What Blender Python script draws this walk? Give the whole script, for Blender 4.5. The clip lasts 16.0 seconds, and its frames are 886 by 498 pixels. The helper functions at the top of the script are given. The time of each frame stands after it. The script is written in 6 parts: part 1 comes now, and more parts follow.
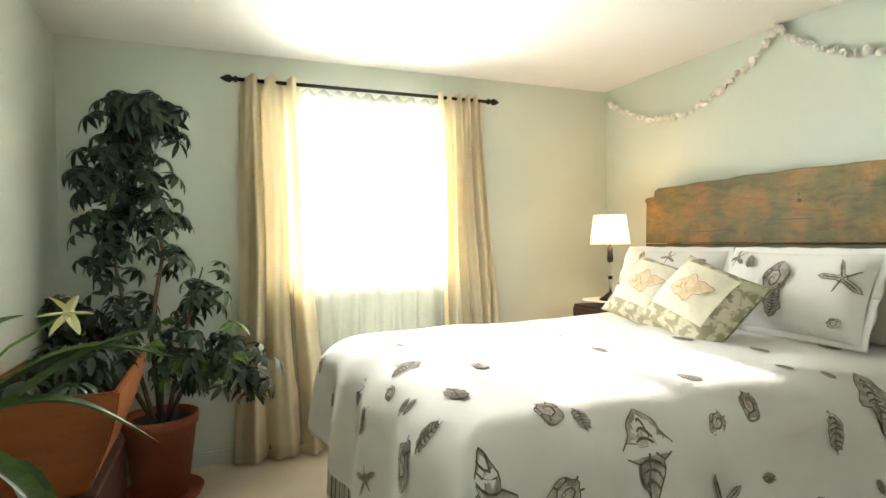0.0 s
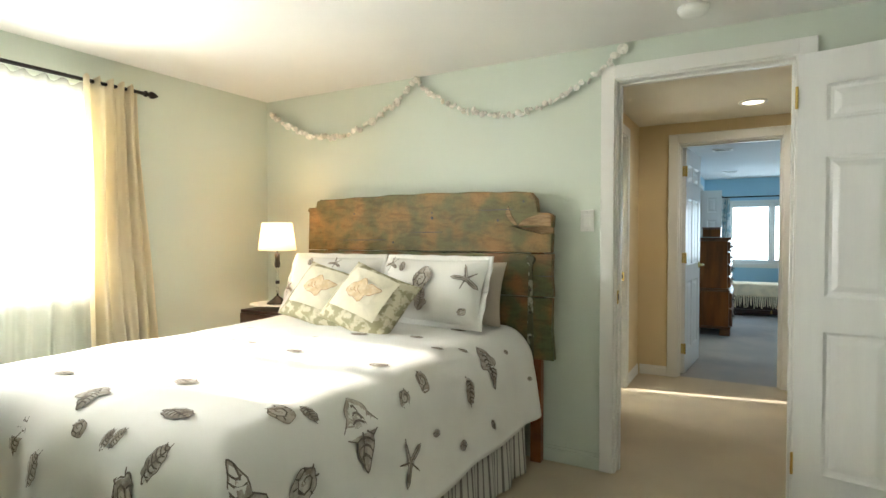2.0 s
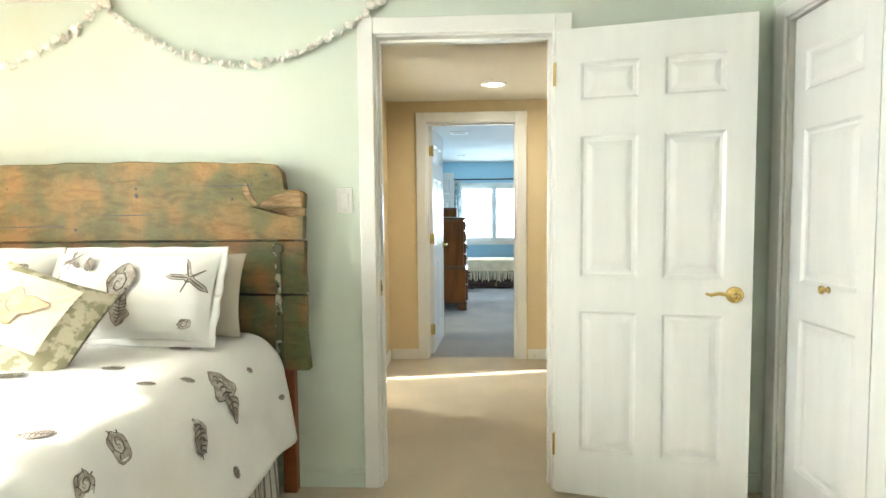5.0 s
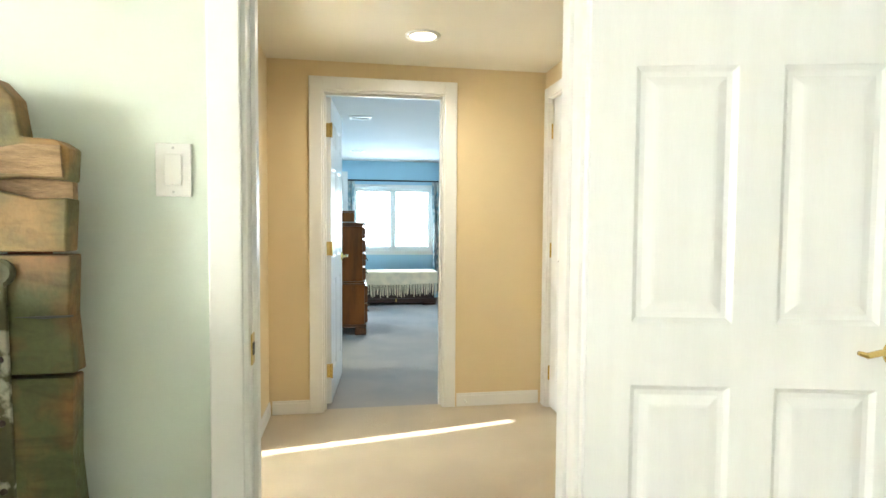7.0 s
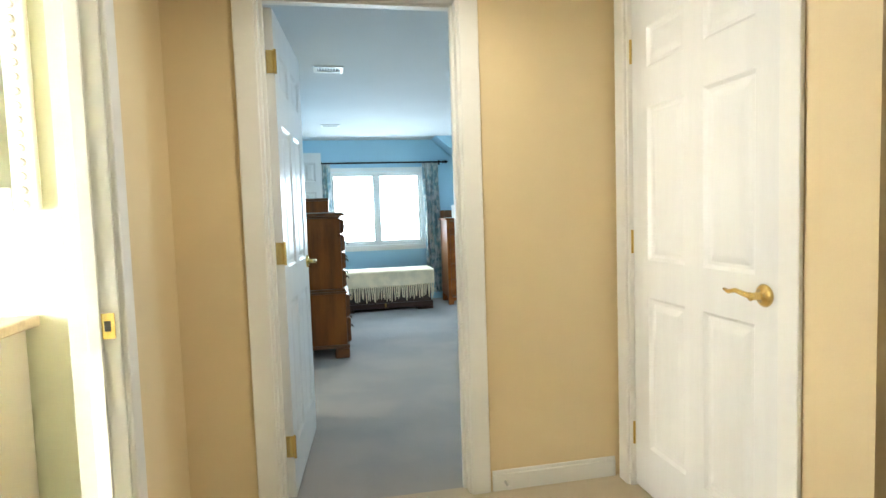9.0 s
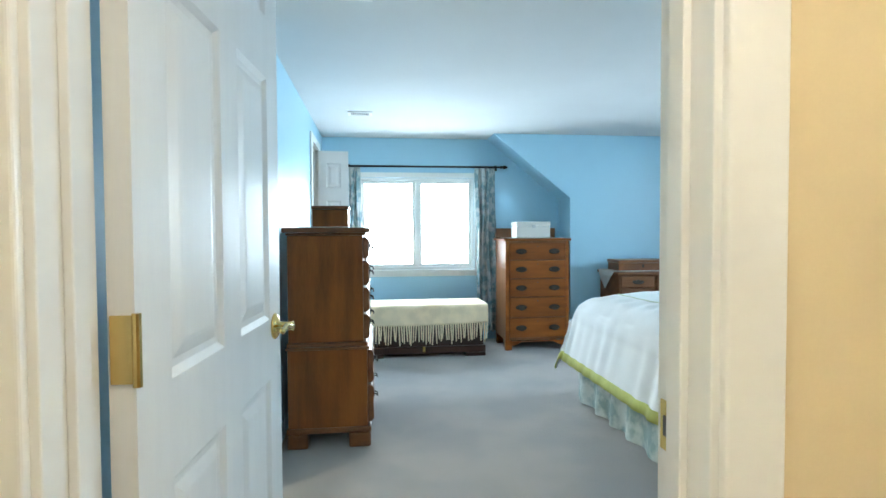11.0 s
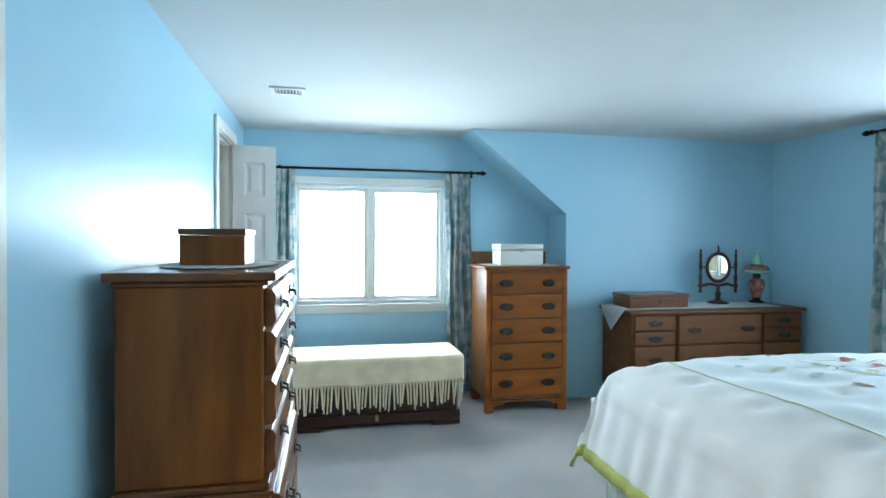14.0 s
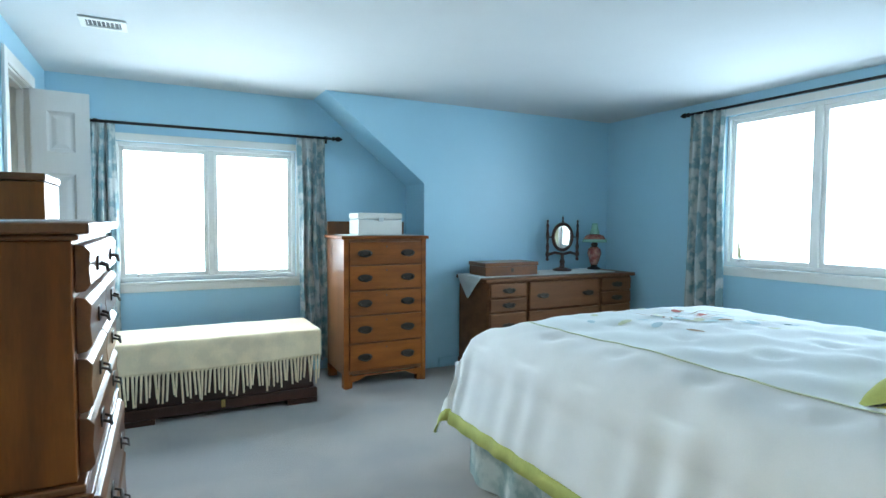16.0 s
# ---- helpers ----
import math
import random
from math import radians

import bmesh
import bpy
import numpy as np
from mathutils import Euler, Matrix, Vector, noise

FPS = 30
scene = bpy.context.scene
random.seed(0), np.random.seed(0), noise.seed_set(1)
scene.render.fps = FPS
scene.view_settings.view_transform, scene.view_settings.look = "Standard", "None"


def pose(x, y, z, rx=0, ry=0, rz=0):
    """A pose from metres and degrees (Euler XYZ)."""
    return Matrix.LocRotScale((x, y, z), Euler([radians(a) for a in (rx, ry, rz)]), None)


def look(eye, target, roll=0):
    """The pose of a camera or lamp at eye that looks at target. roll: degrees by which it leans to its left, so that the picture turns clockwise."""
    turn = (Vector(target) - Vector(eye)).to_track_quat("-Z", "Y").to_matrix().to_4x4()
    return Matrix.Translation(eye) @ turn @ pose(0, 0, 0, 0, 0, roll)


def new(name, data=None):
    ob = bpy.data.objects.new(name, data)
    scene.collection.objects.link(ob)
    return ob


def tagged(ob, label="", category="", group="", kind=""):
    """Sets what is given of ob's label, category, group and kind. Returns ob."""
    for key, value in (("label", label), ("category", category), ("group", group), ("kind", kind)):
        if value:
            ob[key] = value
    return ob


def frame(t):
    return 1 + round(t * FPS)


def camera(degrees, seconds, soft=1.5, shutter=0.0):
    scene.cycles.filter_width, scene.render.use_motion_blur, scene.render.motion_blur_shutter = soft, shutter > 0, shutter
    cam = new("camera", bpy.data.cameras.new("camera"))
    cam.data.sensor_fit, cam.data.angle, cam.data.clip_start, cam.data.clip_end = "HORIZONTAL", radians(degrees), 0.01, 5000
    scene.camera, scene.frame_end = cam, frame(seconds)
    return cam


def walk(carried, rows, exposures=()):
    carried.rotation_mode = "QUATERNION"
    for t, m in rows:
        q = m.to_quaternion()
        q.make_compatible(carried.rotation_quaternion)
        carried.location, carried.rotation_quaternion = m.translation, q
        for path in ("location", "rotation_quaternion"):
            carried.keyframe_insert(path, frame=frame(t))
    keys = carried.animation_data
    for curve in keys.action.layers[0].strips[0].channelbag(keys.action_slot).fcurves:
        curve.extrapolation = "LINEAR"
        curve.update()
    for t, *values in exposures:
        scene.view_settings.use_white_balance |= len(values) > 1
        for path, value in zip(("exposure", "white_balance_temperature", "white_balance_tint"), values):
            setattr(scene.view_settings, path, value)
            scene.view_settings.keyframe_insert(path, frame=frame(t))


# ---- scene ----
cam = camera(77.9, 16.0)
PATH = [
    (0, (-0.171, 0.148, 1.195), (-2.021, 0.908, 1.158), -0.9),
    (0.5, (-0.167, 0.037, 1.198), (-1.843, 1.129, 1.164), -0.9),
    (1, (-0.183, -0.058, 1.212), (-1.653, 1.299, 1.184), 0.0),
    (1.5, (-0.203, -0.128, 1.239), (-1.416, 1.463, 1.203), 0.4),
    (2, (-0.222, -0.166, 1.24), (-1.209, 1.573, 1.192), -0.0),
    (2.5, (-0.246, -0.205, 1.234), (-1.018, 1.638, 1.16), -0.7),
    (3, (-0.28, -0.233, 1.229), (-0.894, 1.668, 1.132), -0.7),
    (3.5, (-0.312, -0.232, 1.238), (-0.775, 1.71, 1.119), -0.3),
    (4, (-0.339, -0.142, 1.251), (-0.686, 1.823, 1.115), -0.2),
    (6.5, (-0.595, 1.182, 1.223), (-0.34, 3.163, 1.13), -0.3),
    (7, (-0.611, 1.472, 1.208), (-0.286, 3.443, 1.117), 0.4),
    (7.5, (-0.59, 1.778, 1.201), (-0.207, 3.738, 1.099), 0.5),
    (8, (-0.586, 2.069, 1.201), (-0.177, 4.023, 1.077), 0.1),
    (8.5, (-0.579, 2.445, 1.195), (-0.16, 4.396, 1.059), -0.8),
    (9, (-0.537, 2.813, 1.185), (-0.158, 4.772, 1.055), -1.9),
    (11.5, (-0.42, 4.7, 1.201), (-0.194, 6.686, 1.145), -0.2),
    (12, (-0.397, 4.972, 1.214), (-0.184, 6.959, 1.16), -0.5),
    (12.5, (-0.386, 5.247, 1.241), (-0.17, 7.235, 1.193), -0.5),
    (13, (-0.349, 5.448, 1.27), (-0.111, 7.433, 1.234), -0.6),
    (13.5, (-0.33, 5.631, 1.301), (-0.021, 7.607, 1.27), -0.1),
    (14, (-0.313, 5.722, 1.314), (0.096, 7.679, 1.283), 0.3),
    (14.5, (-0.295, 5.79, 1.306), (0.236, 7.718, 1.267), 0.8),
    (15, (-0.285, 5.847, 1.28), (0.393, 7.728, 1.224), 0.8),
    (15.5, (-0.289, 5.872, 1.255), (0.51, 7.704, 1.177), 0.7),
    (16, (-0.316, 5.877, 1.225), (0.6, 7.652, 1.127), 0.4),
]
walk(cam, [(t, look(eye, target, roll)) for t, eye, target, roll in PATH],
     [(0.0, 1.16), (1.5, 0.94), (2.0, 1.05), (2.5, 1.32), (3.5, 1.66), (4.2, 1.78), (6.3, 2.12), (7.0, 2.12), (7.5, 2.04), (8.0, 1.94), (9.0, 1.90), (11.5, 2.08), (12.5, 1.95), (14.0, 1.9), (16.0, 1.82)])

# ---------- world, sun and window light ----------
SUN_WAY = Vector((1.0, 0.19, -0.53)).normalized()
world = bpy.data.worlds.new("sky")
scene.world = world
world.use_nodes = True
wn = world.node_tree
sky = wn.nodes.new("ShaderNodeTexSky")
sky.sky_type, sky.sun_disc = "NISHITA", False
sky.sun_elevation = math.asin(-SUN_WAY.z)
sky.sun_rotation = math.atan2(-SUN_WAY.x, -SUN_WAY.y)
wn.links.new(sky.outputs[0], wn.nodes["Background"].inputs[0])
wn.nodes["Background"].inputs[1].default_value = 0.06


def lamp(name, kind, m, power, colour, **more):
    data = bpy.data.lights.new(name, kind)
    data.energy, data.color = power, colour
    for key, value in more.items():
        if key == "size":
            data.shape, data.size, data.size_y = "RECTANGLE", value[0], value[1]
        elif key == "angle":
            data.angle = value
        elif key == "radius":
            data.shadow_soft_size = value
        elif key == "spot":
            data.spot_size, data.spot_blend = value, 0.9
    ob = new(name, data)
    ob.matrix_world = m
    return ob


lamp("sun", "SUN", look((0, 0, 5), Vector((0, 0, 5)) + SUN_WAY), 5.0, (1.0, 0.94, 0.84), angle=radians(0.6))
# sky light standing in each window opening
lamp("window_light", "AREA", look((-3.80, 0.98, 1.45), (0, 0.98, 0.2)), 74, (0.94, 0.98, 0.97), size=(1.3, 1.35))
lamp("window_light", "AREA", look((-2.76, 3.82, 1.3), (0, 3.82, 0.9)), 75, (0.97, 0.98, 0.96), size=(0.7, 1.0))
lamp("window_light", "AREA", look((0.03, 10.72, 1.28), (0.03, 0, -1.6)), 37, (0.67, 0.86, 1.0), size=(1.6, 1.4))
lamp("window_light", "AREA", look((4.05, 8.035, 1.48), (0, 8.035, 0.3)), 32, (0.61, 0.82, 1.0), size=(1.8, 1.6))
# Fill without a fixture, added to brighten the bathroom off the blue bedroom.
lamp("bath_fill", "POINT", pose(-1.75, 6.3, 1.9), 12.5, (1.0, 0.95, 0.84), radius=0.08)
lamp("can_light", "SPOT", pose(-0.24, 4.43, 2.195), 11, (1.0, 0.93, 0.80), radius=0.05, spot=radians(178))
lamp("bedside_bulb", "POINT", pose(-2.875, 2.36, 1.24), 4, (1.0, 0.70, 0.44), radius=0.03)


# ---------- materials ----------
def material(name, colour, rough=0.6, metal=0.0, vary=0.06, scale=3.0, fine=60.0, bump=0.05, dist=0.002, second=None, mix=(0.4, 0.6), stretch=(1, 1, 1), spec=0.5, sheen=0.0, random_tone=0.0, coat=0.0):
    """A surface with broad variation, fine grain and relief, at real size."""
    m = bpy.data.materials.new(name)
    m.use_nodes = True
    t = m.node_tree
    b = t.nodes["Principled BSDF"]
    co = t.nodes.new("ShaderNodeTexCoord")
    mp = t.nodes.new("ShaderNodeMapping")
    mp.inputs["Scale"].default_value = stretch
    t.links.new(co.outputs["Object"], mp.inputs[0])
    n1, n2 = t.nodes.new("ShaderNodeTexNoise"), t.nodes.new("ShaderNodeTexNoise")
    n1.inputs["Scale"].default_value, n1.inputs["Detail"].default_value = scale, 5
    n2.inputs["Scale"].default_value, n2.inputs["Detail"].default_value = fine, 4
    for n in (n1, n2):
        t.links.new(mp.outputs[0], n.inputs["Vector"])
    ramp = t.nodes.new("ShaderNodeValToRGB")
    c2 = second or tuple(min(1, c * (1 - 2.2 * vary)) for c in colour)
    ramp.color_ramp.elements[0].position, ramp.color_ramp.elements[1].position = mix
    ramp.color_ramp.elements[0].color, ramp.color_ramp.elements[1].color = (*c2, 1), (*colour, 1)
    t.links.new(n1.outputs["Fac"], ramp.inputs[0])
    hs = t.nodes.new("ShaderNodeHueSaturation")
    mr = t.nodes.new("ShaderNodeMapRange")
    mr.inputs["To Min"].default_value, mr.inputs["To Max"].default_value = 1 - 2 * vary, 1 + 2 * vary
    t.links.new(n2.outputs["Fac"], mr.inputs[0])
    t.links.new(ramp.outputs[0], hs.inputs["Color"])
    value = mr.outputs[0]
    if random_tone:
        info, r2, mul = t.nodes.new("ShaderNodeObjectInfo"), t.nodes.new("ShaderNodeMapRange"), t.nodes.new("ShaderNodeMath")
        r2.inputs["To Min"].default_value, r2.inputs["To Max"].default_value = 1 - random_tone, 1 + random_tone
        mul.operation = "MULTIPLY"
        t.links.new(info.outputs["Random"], r2.inputs[0])
        t.links.new(r2.outputs[0], mul.inputs[0])
        t.links.new(value, mul.inputs[1])
        value = mul.outputs[0]
    t.links.new(value, hs.inputs["Value"])
    t.links.new(hs.outputs[0], b.inputs["Base Color"])
    b.inputs["Roughness"].default_value, b.inputs["Metallic"].default_value = rough, metal
    b.inputs["Specular IOR Level"].default_value = spec
    b.inputs["Sheen Weight"].default_value = sheen
    b.inputs["Coat Weight"].default_value = coat
    bp = t.nodes.new("ShaderNodeBump")
    bp.inputs["Strength"].default_value, bp.inputs["Distance"].default_value = min(1, bump * 8), dist
    t.links.new(n2.outputs["Fac"], bp.inputs["Height"])
    t.links.new(bp.outputs[0], b.inputs["Normal"])
    return m


def thin_cloth(name, colour, clear, through_share):
    """Cloth that passes light: part woven gap, part translucent thread."""
    m = bpy.data.materials.new(name)
    m.use_nodes = True
    t = m.node_tree
    t.nodes.remove(t.nodes["Principled BSDF"])
    out = t.nodes["Material Output"]
    d, tr, tp = t.nodes.new("ShaderNodeBsdfDiffuse"), t.nodes.new("ShaderNodeBsdfTranslucent"), t.nodes.new("ShaderNodeBsdfTransparent")
    co, nz, rp = t.nodes.new("ShaderNodeTexCoord"), t.nodes.new("ShaderNodeTexNoise"), t.nodes.new("ShaderNodeValToRGB")
    nz.inputs["Scale"].default_value, nz.inputs["Detail"].default_value = 9, 6
    rp.color_ramp.elements[0].color, rp.color_ramp.elements[1].color = (*[c * 0.9 for c in colour], 1), (*colour, 1)
    t.links.new(co.outputs["Object"], nz.inputs["Vector"])
    t.links.new(nz.outputs["Fac"], rp.inputs[0])
    t.links.new(rp.outputs[0], d.inputs[0])
    t.links.new(rp.outputs[0], tr.inputs[0])
    a, c = t.nodes.new("ShaderNodeMixShader"), t.nodes.new("ShaderNodeMixShader")
    a.inputs[0].default_value, c.inputs[0].default_value = through_share, clear
    t.links.new(d.outputs[0], a.inputs[1])
    t.links.new(tr.outputs[0], a.inputs[2])
    t.links.new(a.outputs[0], c.inputs[1])
    t.links.new(tp.outputs[0], c.inputs[2])
    t.links.new(c.outputs[0], out.inputs[0])
    return m


def glowing(name, colour, strength):
    m = bpy.data.materials.new(name)
    m.use_nodes = True
    b = m.node_tree.nodes["Principled BSDF"]
    b.inputs["Base Color"].default_value = (*colour, 1)
    b.inputs["Emission Color"].default_value = (*colour, 1)
    b.inputs["Emission Strength"].default_value = strength
    return m


def glass_material(name, colour=(1, 1, 1), rough=0.0):
    m = bpy.data.materials.new(name)
    m.use_nodes = True
    b = m.node_tree.nodes["Principled BSDF"]
    b.inputs["Base Color"].default_value = (*colour, 1)
    b.inputs["Transmission Weight"].default_value = 1.0
    b.inputs["Roughness"].default_value = rough
    b.inputs["IOR"].default_value = 1.45
    return m


SAGE = material("sage_paint", (0.64, 0.69, 0.60), 0.55, vary=0.012, scale=1.5, fine=180, bump=0.02, dist=0.0006)
BLUE = material("blue_paint", (0.39, 0.65, 0.785), 0.38, vary=0.012, scale=1.5, fine=180, bump=0.02, dist=0.0006)
TAN = material("tan_paint", (0.73, 0.585, 0.35), 0.55, vary=0.012, scale=1.5, fine=180, bump=0.02, dist=0.0006)
PALE_GREEN = material("pale_green_paint", (0.72, 0.75, 0.58), 0.5, vary=0.012, fine=180, bump=0.02, dist=0.0006)
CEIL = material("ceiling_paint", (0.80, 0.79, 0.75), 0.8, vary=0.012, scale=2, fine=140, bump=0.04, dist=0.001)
# Ceiling paint darkened in its colour to offset strong window light on ceiling_4.
CEIL_DIMMED = material("ceiling_paint_dimmed", (0.64, 0.655, 0.655), 0.85, vary=0.012, scale=2, fine=140, bump=0.04, dist=0.001)
CEIL_TAN = material("hall_ceiling_paint", (0.82, 0.76, 0.62), 0.8, vary=0.012, scale=2, fine=140, bump=0.04, dist=0.001)
TRIM = material("white_trim_paint", (0.82, 0.81, 0.77), 0.32, vary=0.008, scale=4, fine=50, bump=0.004, dist=0.0006)
DOOR = material("white_door_paint", (0.78, 0.78, 0.76), 0.30, vary=0.012, scale=4, fine=50, bump=0.005, dist=0.0006, stretch=(6, 6, 0.6))
CARPET = material("beige_carpet", (0.60, 0.50, 0.34), 0.95, vary=0.09, scale=2.2, fine=320, bump=0.12, dist=0.006, sheen=0.3, spec=0.1, second=(0.53, 0.44, 0.30))
# Same carpet as the hall, with cool window light mixed into its colour.
CARPET_SKYLIT = material("sky_greyed_carpet", (0.41, 0.375, 0.34), 0.95, vary=0.09, scale=2.2, fine=320, bump=0.12, dist=0.006, sheen=0.3, spec=0.1, second=(0.34, 0.32, 0.305))
TILE = material("bath_floor", (0.75, 0.73, 0.68), 0.4, vary=0.03)
BRASS = material("brass", (0.80, 0.58, 0.22), 0.22, metal=1.0, vary=0.05, bump=0.01)
DARK_BRASS = material("aged_brass", (0.045, 0.032, 0.022), 0.45, metal=0.3, vary=0.15, bump=0.05)
AGED_BRONZE = material("aged_bronze", (0.20, 0.16, 0.10), 0.4, metal=0.7, vary=0.12, bump=0.03)
IRON = material("black_iron", (0.025, 0.022, 0.02), 0.45, metal=0.6, vary=0.2, bump=0.05)
STEEL = material("steel", (0.6, 0.6, 0.58), 0.3, metal=1.0, vary=0.05)
CHERRY = material("cherry_wood", (0.30, 0.092, 0.017), 0.33, vary=0.10, scale=2.2, fine=30, bump=0.03, dist=0.001, second=(0.15, 0.043, 0.010), mix=(0.3, 0.62), stretch=(5, 5, 0.7), coat=0.05, spec=0.3)
CHERRY_FLAT = material("cherry_wood_top", (0.20, 0.066, 0.016), 0.33, vary=0.10, scale=2.2, fine=30, bump=0.03, dist=0.001, second=(0.12, 0.04, 0.014), mix=(0.3, 0.62), stretch=(5, 0.7, 5), coat=0.2)
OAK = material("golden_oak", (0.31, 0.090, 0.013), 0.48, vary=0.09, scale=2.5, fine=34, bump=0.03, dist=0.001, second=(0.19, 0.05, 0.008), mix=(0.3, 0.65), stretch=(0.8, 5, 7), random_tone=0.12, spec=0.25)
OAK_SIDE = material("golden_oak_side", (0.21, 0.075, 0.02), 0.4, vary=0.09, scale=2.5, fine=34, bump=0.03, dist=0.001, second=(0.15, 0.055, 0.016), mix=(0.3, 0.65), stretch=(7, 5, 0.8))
WALNUT = material("brown_dresser_wood", (0.205, 0.085, 0.034), 0.48, vary=0.09, scale=2.5, fine=34, bump=0.03, dist=0.001, second=(0.15, 0.058, 0.024), mix=(0.3, 0.65), stretch=(0.8, 5, 7), random_tone=0.12, spec=0.25)
DARKWOOD = material("dark_chest_wood", (0.055, 0.020, 0.012), 0.35, vary=0.12, scale=3, fine=34, bump=0.03, dist=0.001, stretch=(0.8, 5, 5))
ORANGE_WOOD = material("orange_pine", (0.29, 0.085, 0.016), 0.4, vary=0.10, scale=3, fine=40, bump=0.03, dist=0.001, second=(0.22, 0.058, 0.012), stretch=(0.8, 0.8, 4))
TERRACOTTA = material("terracotta", (0.34, 0.085, 0.035), 0.6, vary=0.10, scale=6, fine=80, bump=0.05, dist=0.001)
SOIL = material("soil", (0.03, 0.022, 0.015), 1.0, vary=0.2, fine=90, bump=0.12, dist=0.01)
LEAF = material("dark_leaf", (0.030, 0.062, 0.022), 0.38, vary=0.2, scale=14, fine=60, bump=0.03, dist=0.001, second=(0.016, 0.036, 0.014), random_tone=0.2)
YOUNG_LEAF = material("young_leaf", (0.13, 0.24, 0.035), 0.4, vary=0.15, scale=14, second=(0.07, 0.15, 0.025))
STRAP_LEAF = material("strap_leaf", (0.075, 0.14, 0.024), 0.55, vary=0.12, scale=8, fine=60, bump=0.03, dist=0.001, second=(0.04, 0.085, 0.016), stretch=(4, 0.6, 4), spec=0.25)
BARK = material("pale_bark", (0.20, 0.15, 0.09), 0.8, vary=0.15, scale=12, fine=70, bump=0.08, dist=0.002)
PETAL = material("cream_petal", (0.78, 0.76, 0.42), 0.5, vary=0.06, scale=20)
LINEN = material("white_duvet_cotton", (0.80, 0.79, 0.75), 0.85, vary=0.02, scale=5, fine=420, bump=0.05, dist=0.0006, sheen=0.2, spec=0.2)
COMFORTER = material("ivory_comforter_cotton", (0.79, 0.79, 0.78), 0.8, vary=0.02, scale=6, fine=300, bump=0.05, dist=0.001, sheen=0.2, spec=0.2)
PRINT = material("grey_brown_print", (0.54, 0.49, 0.43), 0.9, vary=0.12, scale=34, fine=150, bump=0.0, second=(0.30, 0.255, 0.21), mix=(0.36, 0.62), spec=0.1)
PRINT_DARK = material("dark_print_line", (0.20, 0.17, 0.145), 0.9, vary=0.15, scale=60, bump=0.0, spec=0.1)
PRINT_PALE = material("pale_print", (0.62, 0.58, 0.52), 0.9, vary=0.08, scale=40, bump=0.0, spec=0.1)
STRIPE = material("grey_stripe", (0.26, 0.245, 0.23), 0.9, vary=0.08, bump=0.02, spec=0.1)
SKIRT = material("skirt_cotton", (0.70, 0.68, 0.62), 0.9, vary=0.03, fine=300, bump=0.03, spec=0.1)
BEIGE_PILLOW = material("beige_pillowcase", (0.58, 0.51, 0.41), 0.9, vary=0.03, fine=300, bump=0.03, spec=0.1)
CUSHION = material("leopard_cushion_cloth", (0.62, 0.57, 0.42), 0.85, vary=0.05, scale=26, fine=300, bump=0.03, second=(0.36, 0.33, 0.21), mix=(0.46, 0.54), spec=0.1)
CUSHION_PANEL = material("cream_cushion_panel", (0.80, 0.75, 0.60), 0.85, vary=0.04, scale=16, fine=300, bump=0.03, spec=0.1)
SHELL_TAN = material("shell_picture", (0.66, 0.50, 0.30), 0.85, vary=0.10, scale=40, second=(0.74, 0.60, 0.40), bump=0.0)
SHELL_RUST = material("rust_line", (0.38, 0.13, 0.05), 0.85, vary=0.10, scale=60, bump=0.0)
SHELL_BEAD = material("sea_shell", (0.90, 0.87, 0.79), 0.45, vary=0.08, scale=30, fine=120, bump=0.05, dist=0.001, random_tone=0.10)
CREAM_CURTAIN = thin_cloth("cream_curtain", (0.86, 0.78, 0.60), 0.0, 0.50)
SHEER = thin_cloth("white_sheer", (0.86, 0.85, 0.78), 0.63, 0.6)
SLIT_CLOTH = thin_cloth("white_slit_cloth", (0.86, 0.86, 0.82), 0.0, 0.7)
THROW = material("cream_woven_throw", (0.90, 0.72, 0.48), 0.95, vary=0.06, scale=8, fine=200, bump=0.12, dist=0.003, sheen=0.3, spec=0.1)
LACE = material("white_lace", (0.68, 0.70, 0.68), 0.9, vary=0.1, fine=260, bump=0.12, dist=0.002)
DAMASK = material("blue_grey_damask", (0.50, 0.54, 0.52), 0.7, vary=0.06, scale=11, fine=240, bump=0.03, second=(0.19, 0.31, 0.34), mix=(0.44, 0.56), sheen=0.2)
DAMASK_SKIRT = material("blue_green_print_cloth", (0.55, 0.60, 0.56), 0.85, vary=0.06, scale=9, fine=240, bump=0.03, second=(0.27, 0.36, 0.35), mix=(0.42, 0.58))
LIME = material("lime_green_band", (0.46, 0.47, 0.12), 0.8, vary=0.06, scale=14, fine=240, bump=0.03)
LIME_PALE = material("pale_green_motif", (0.64, 0.67, 0.46), 0.85, vary=0.06, scale=20, bump=0.0)
AQUA = material("aqua_motif", (0.48, 0.64, 0.68), 0.85, vary=0.06, scale=20, bump=0.0)
RED_MOTIF = material("red_motif", (0.50, 0.13, 0.10), 0.85, vary=0.1, scale=20, bump=0.0)
BROWN_MOTIF = material("brown_motif", (0.36, 0.24, 0.14), 0.85, vary=0.1, scale=20, bump=0.0)
PLASTIC = material("ivory_plastic", (0.78, 0.77, 0.73), 0.35, vary=0.02, scale=5, bump=0.01)
WHITE_BOX = material("ivory_box_leatherette", (0.72, 0.70, 0.64), 0.5, vary=0.03, fine=160, bump=0.05, dist=0.001)
VENT_DARK = material("vent_shadow_metal", (0.08, 0.08, 0.08), 0.6, vary=0.1)
MIRROR = material("mirror_silver", (0.9, 0.9, 0.9), 0.02, metal=1.0, vary=0.0, bump=0.0)
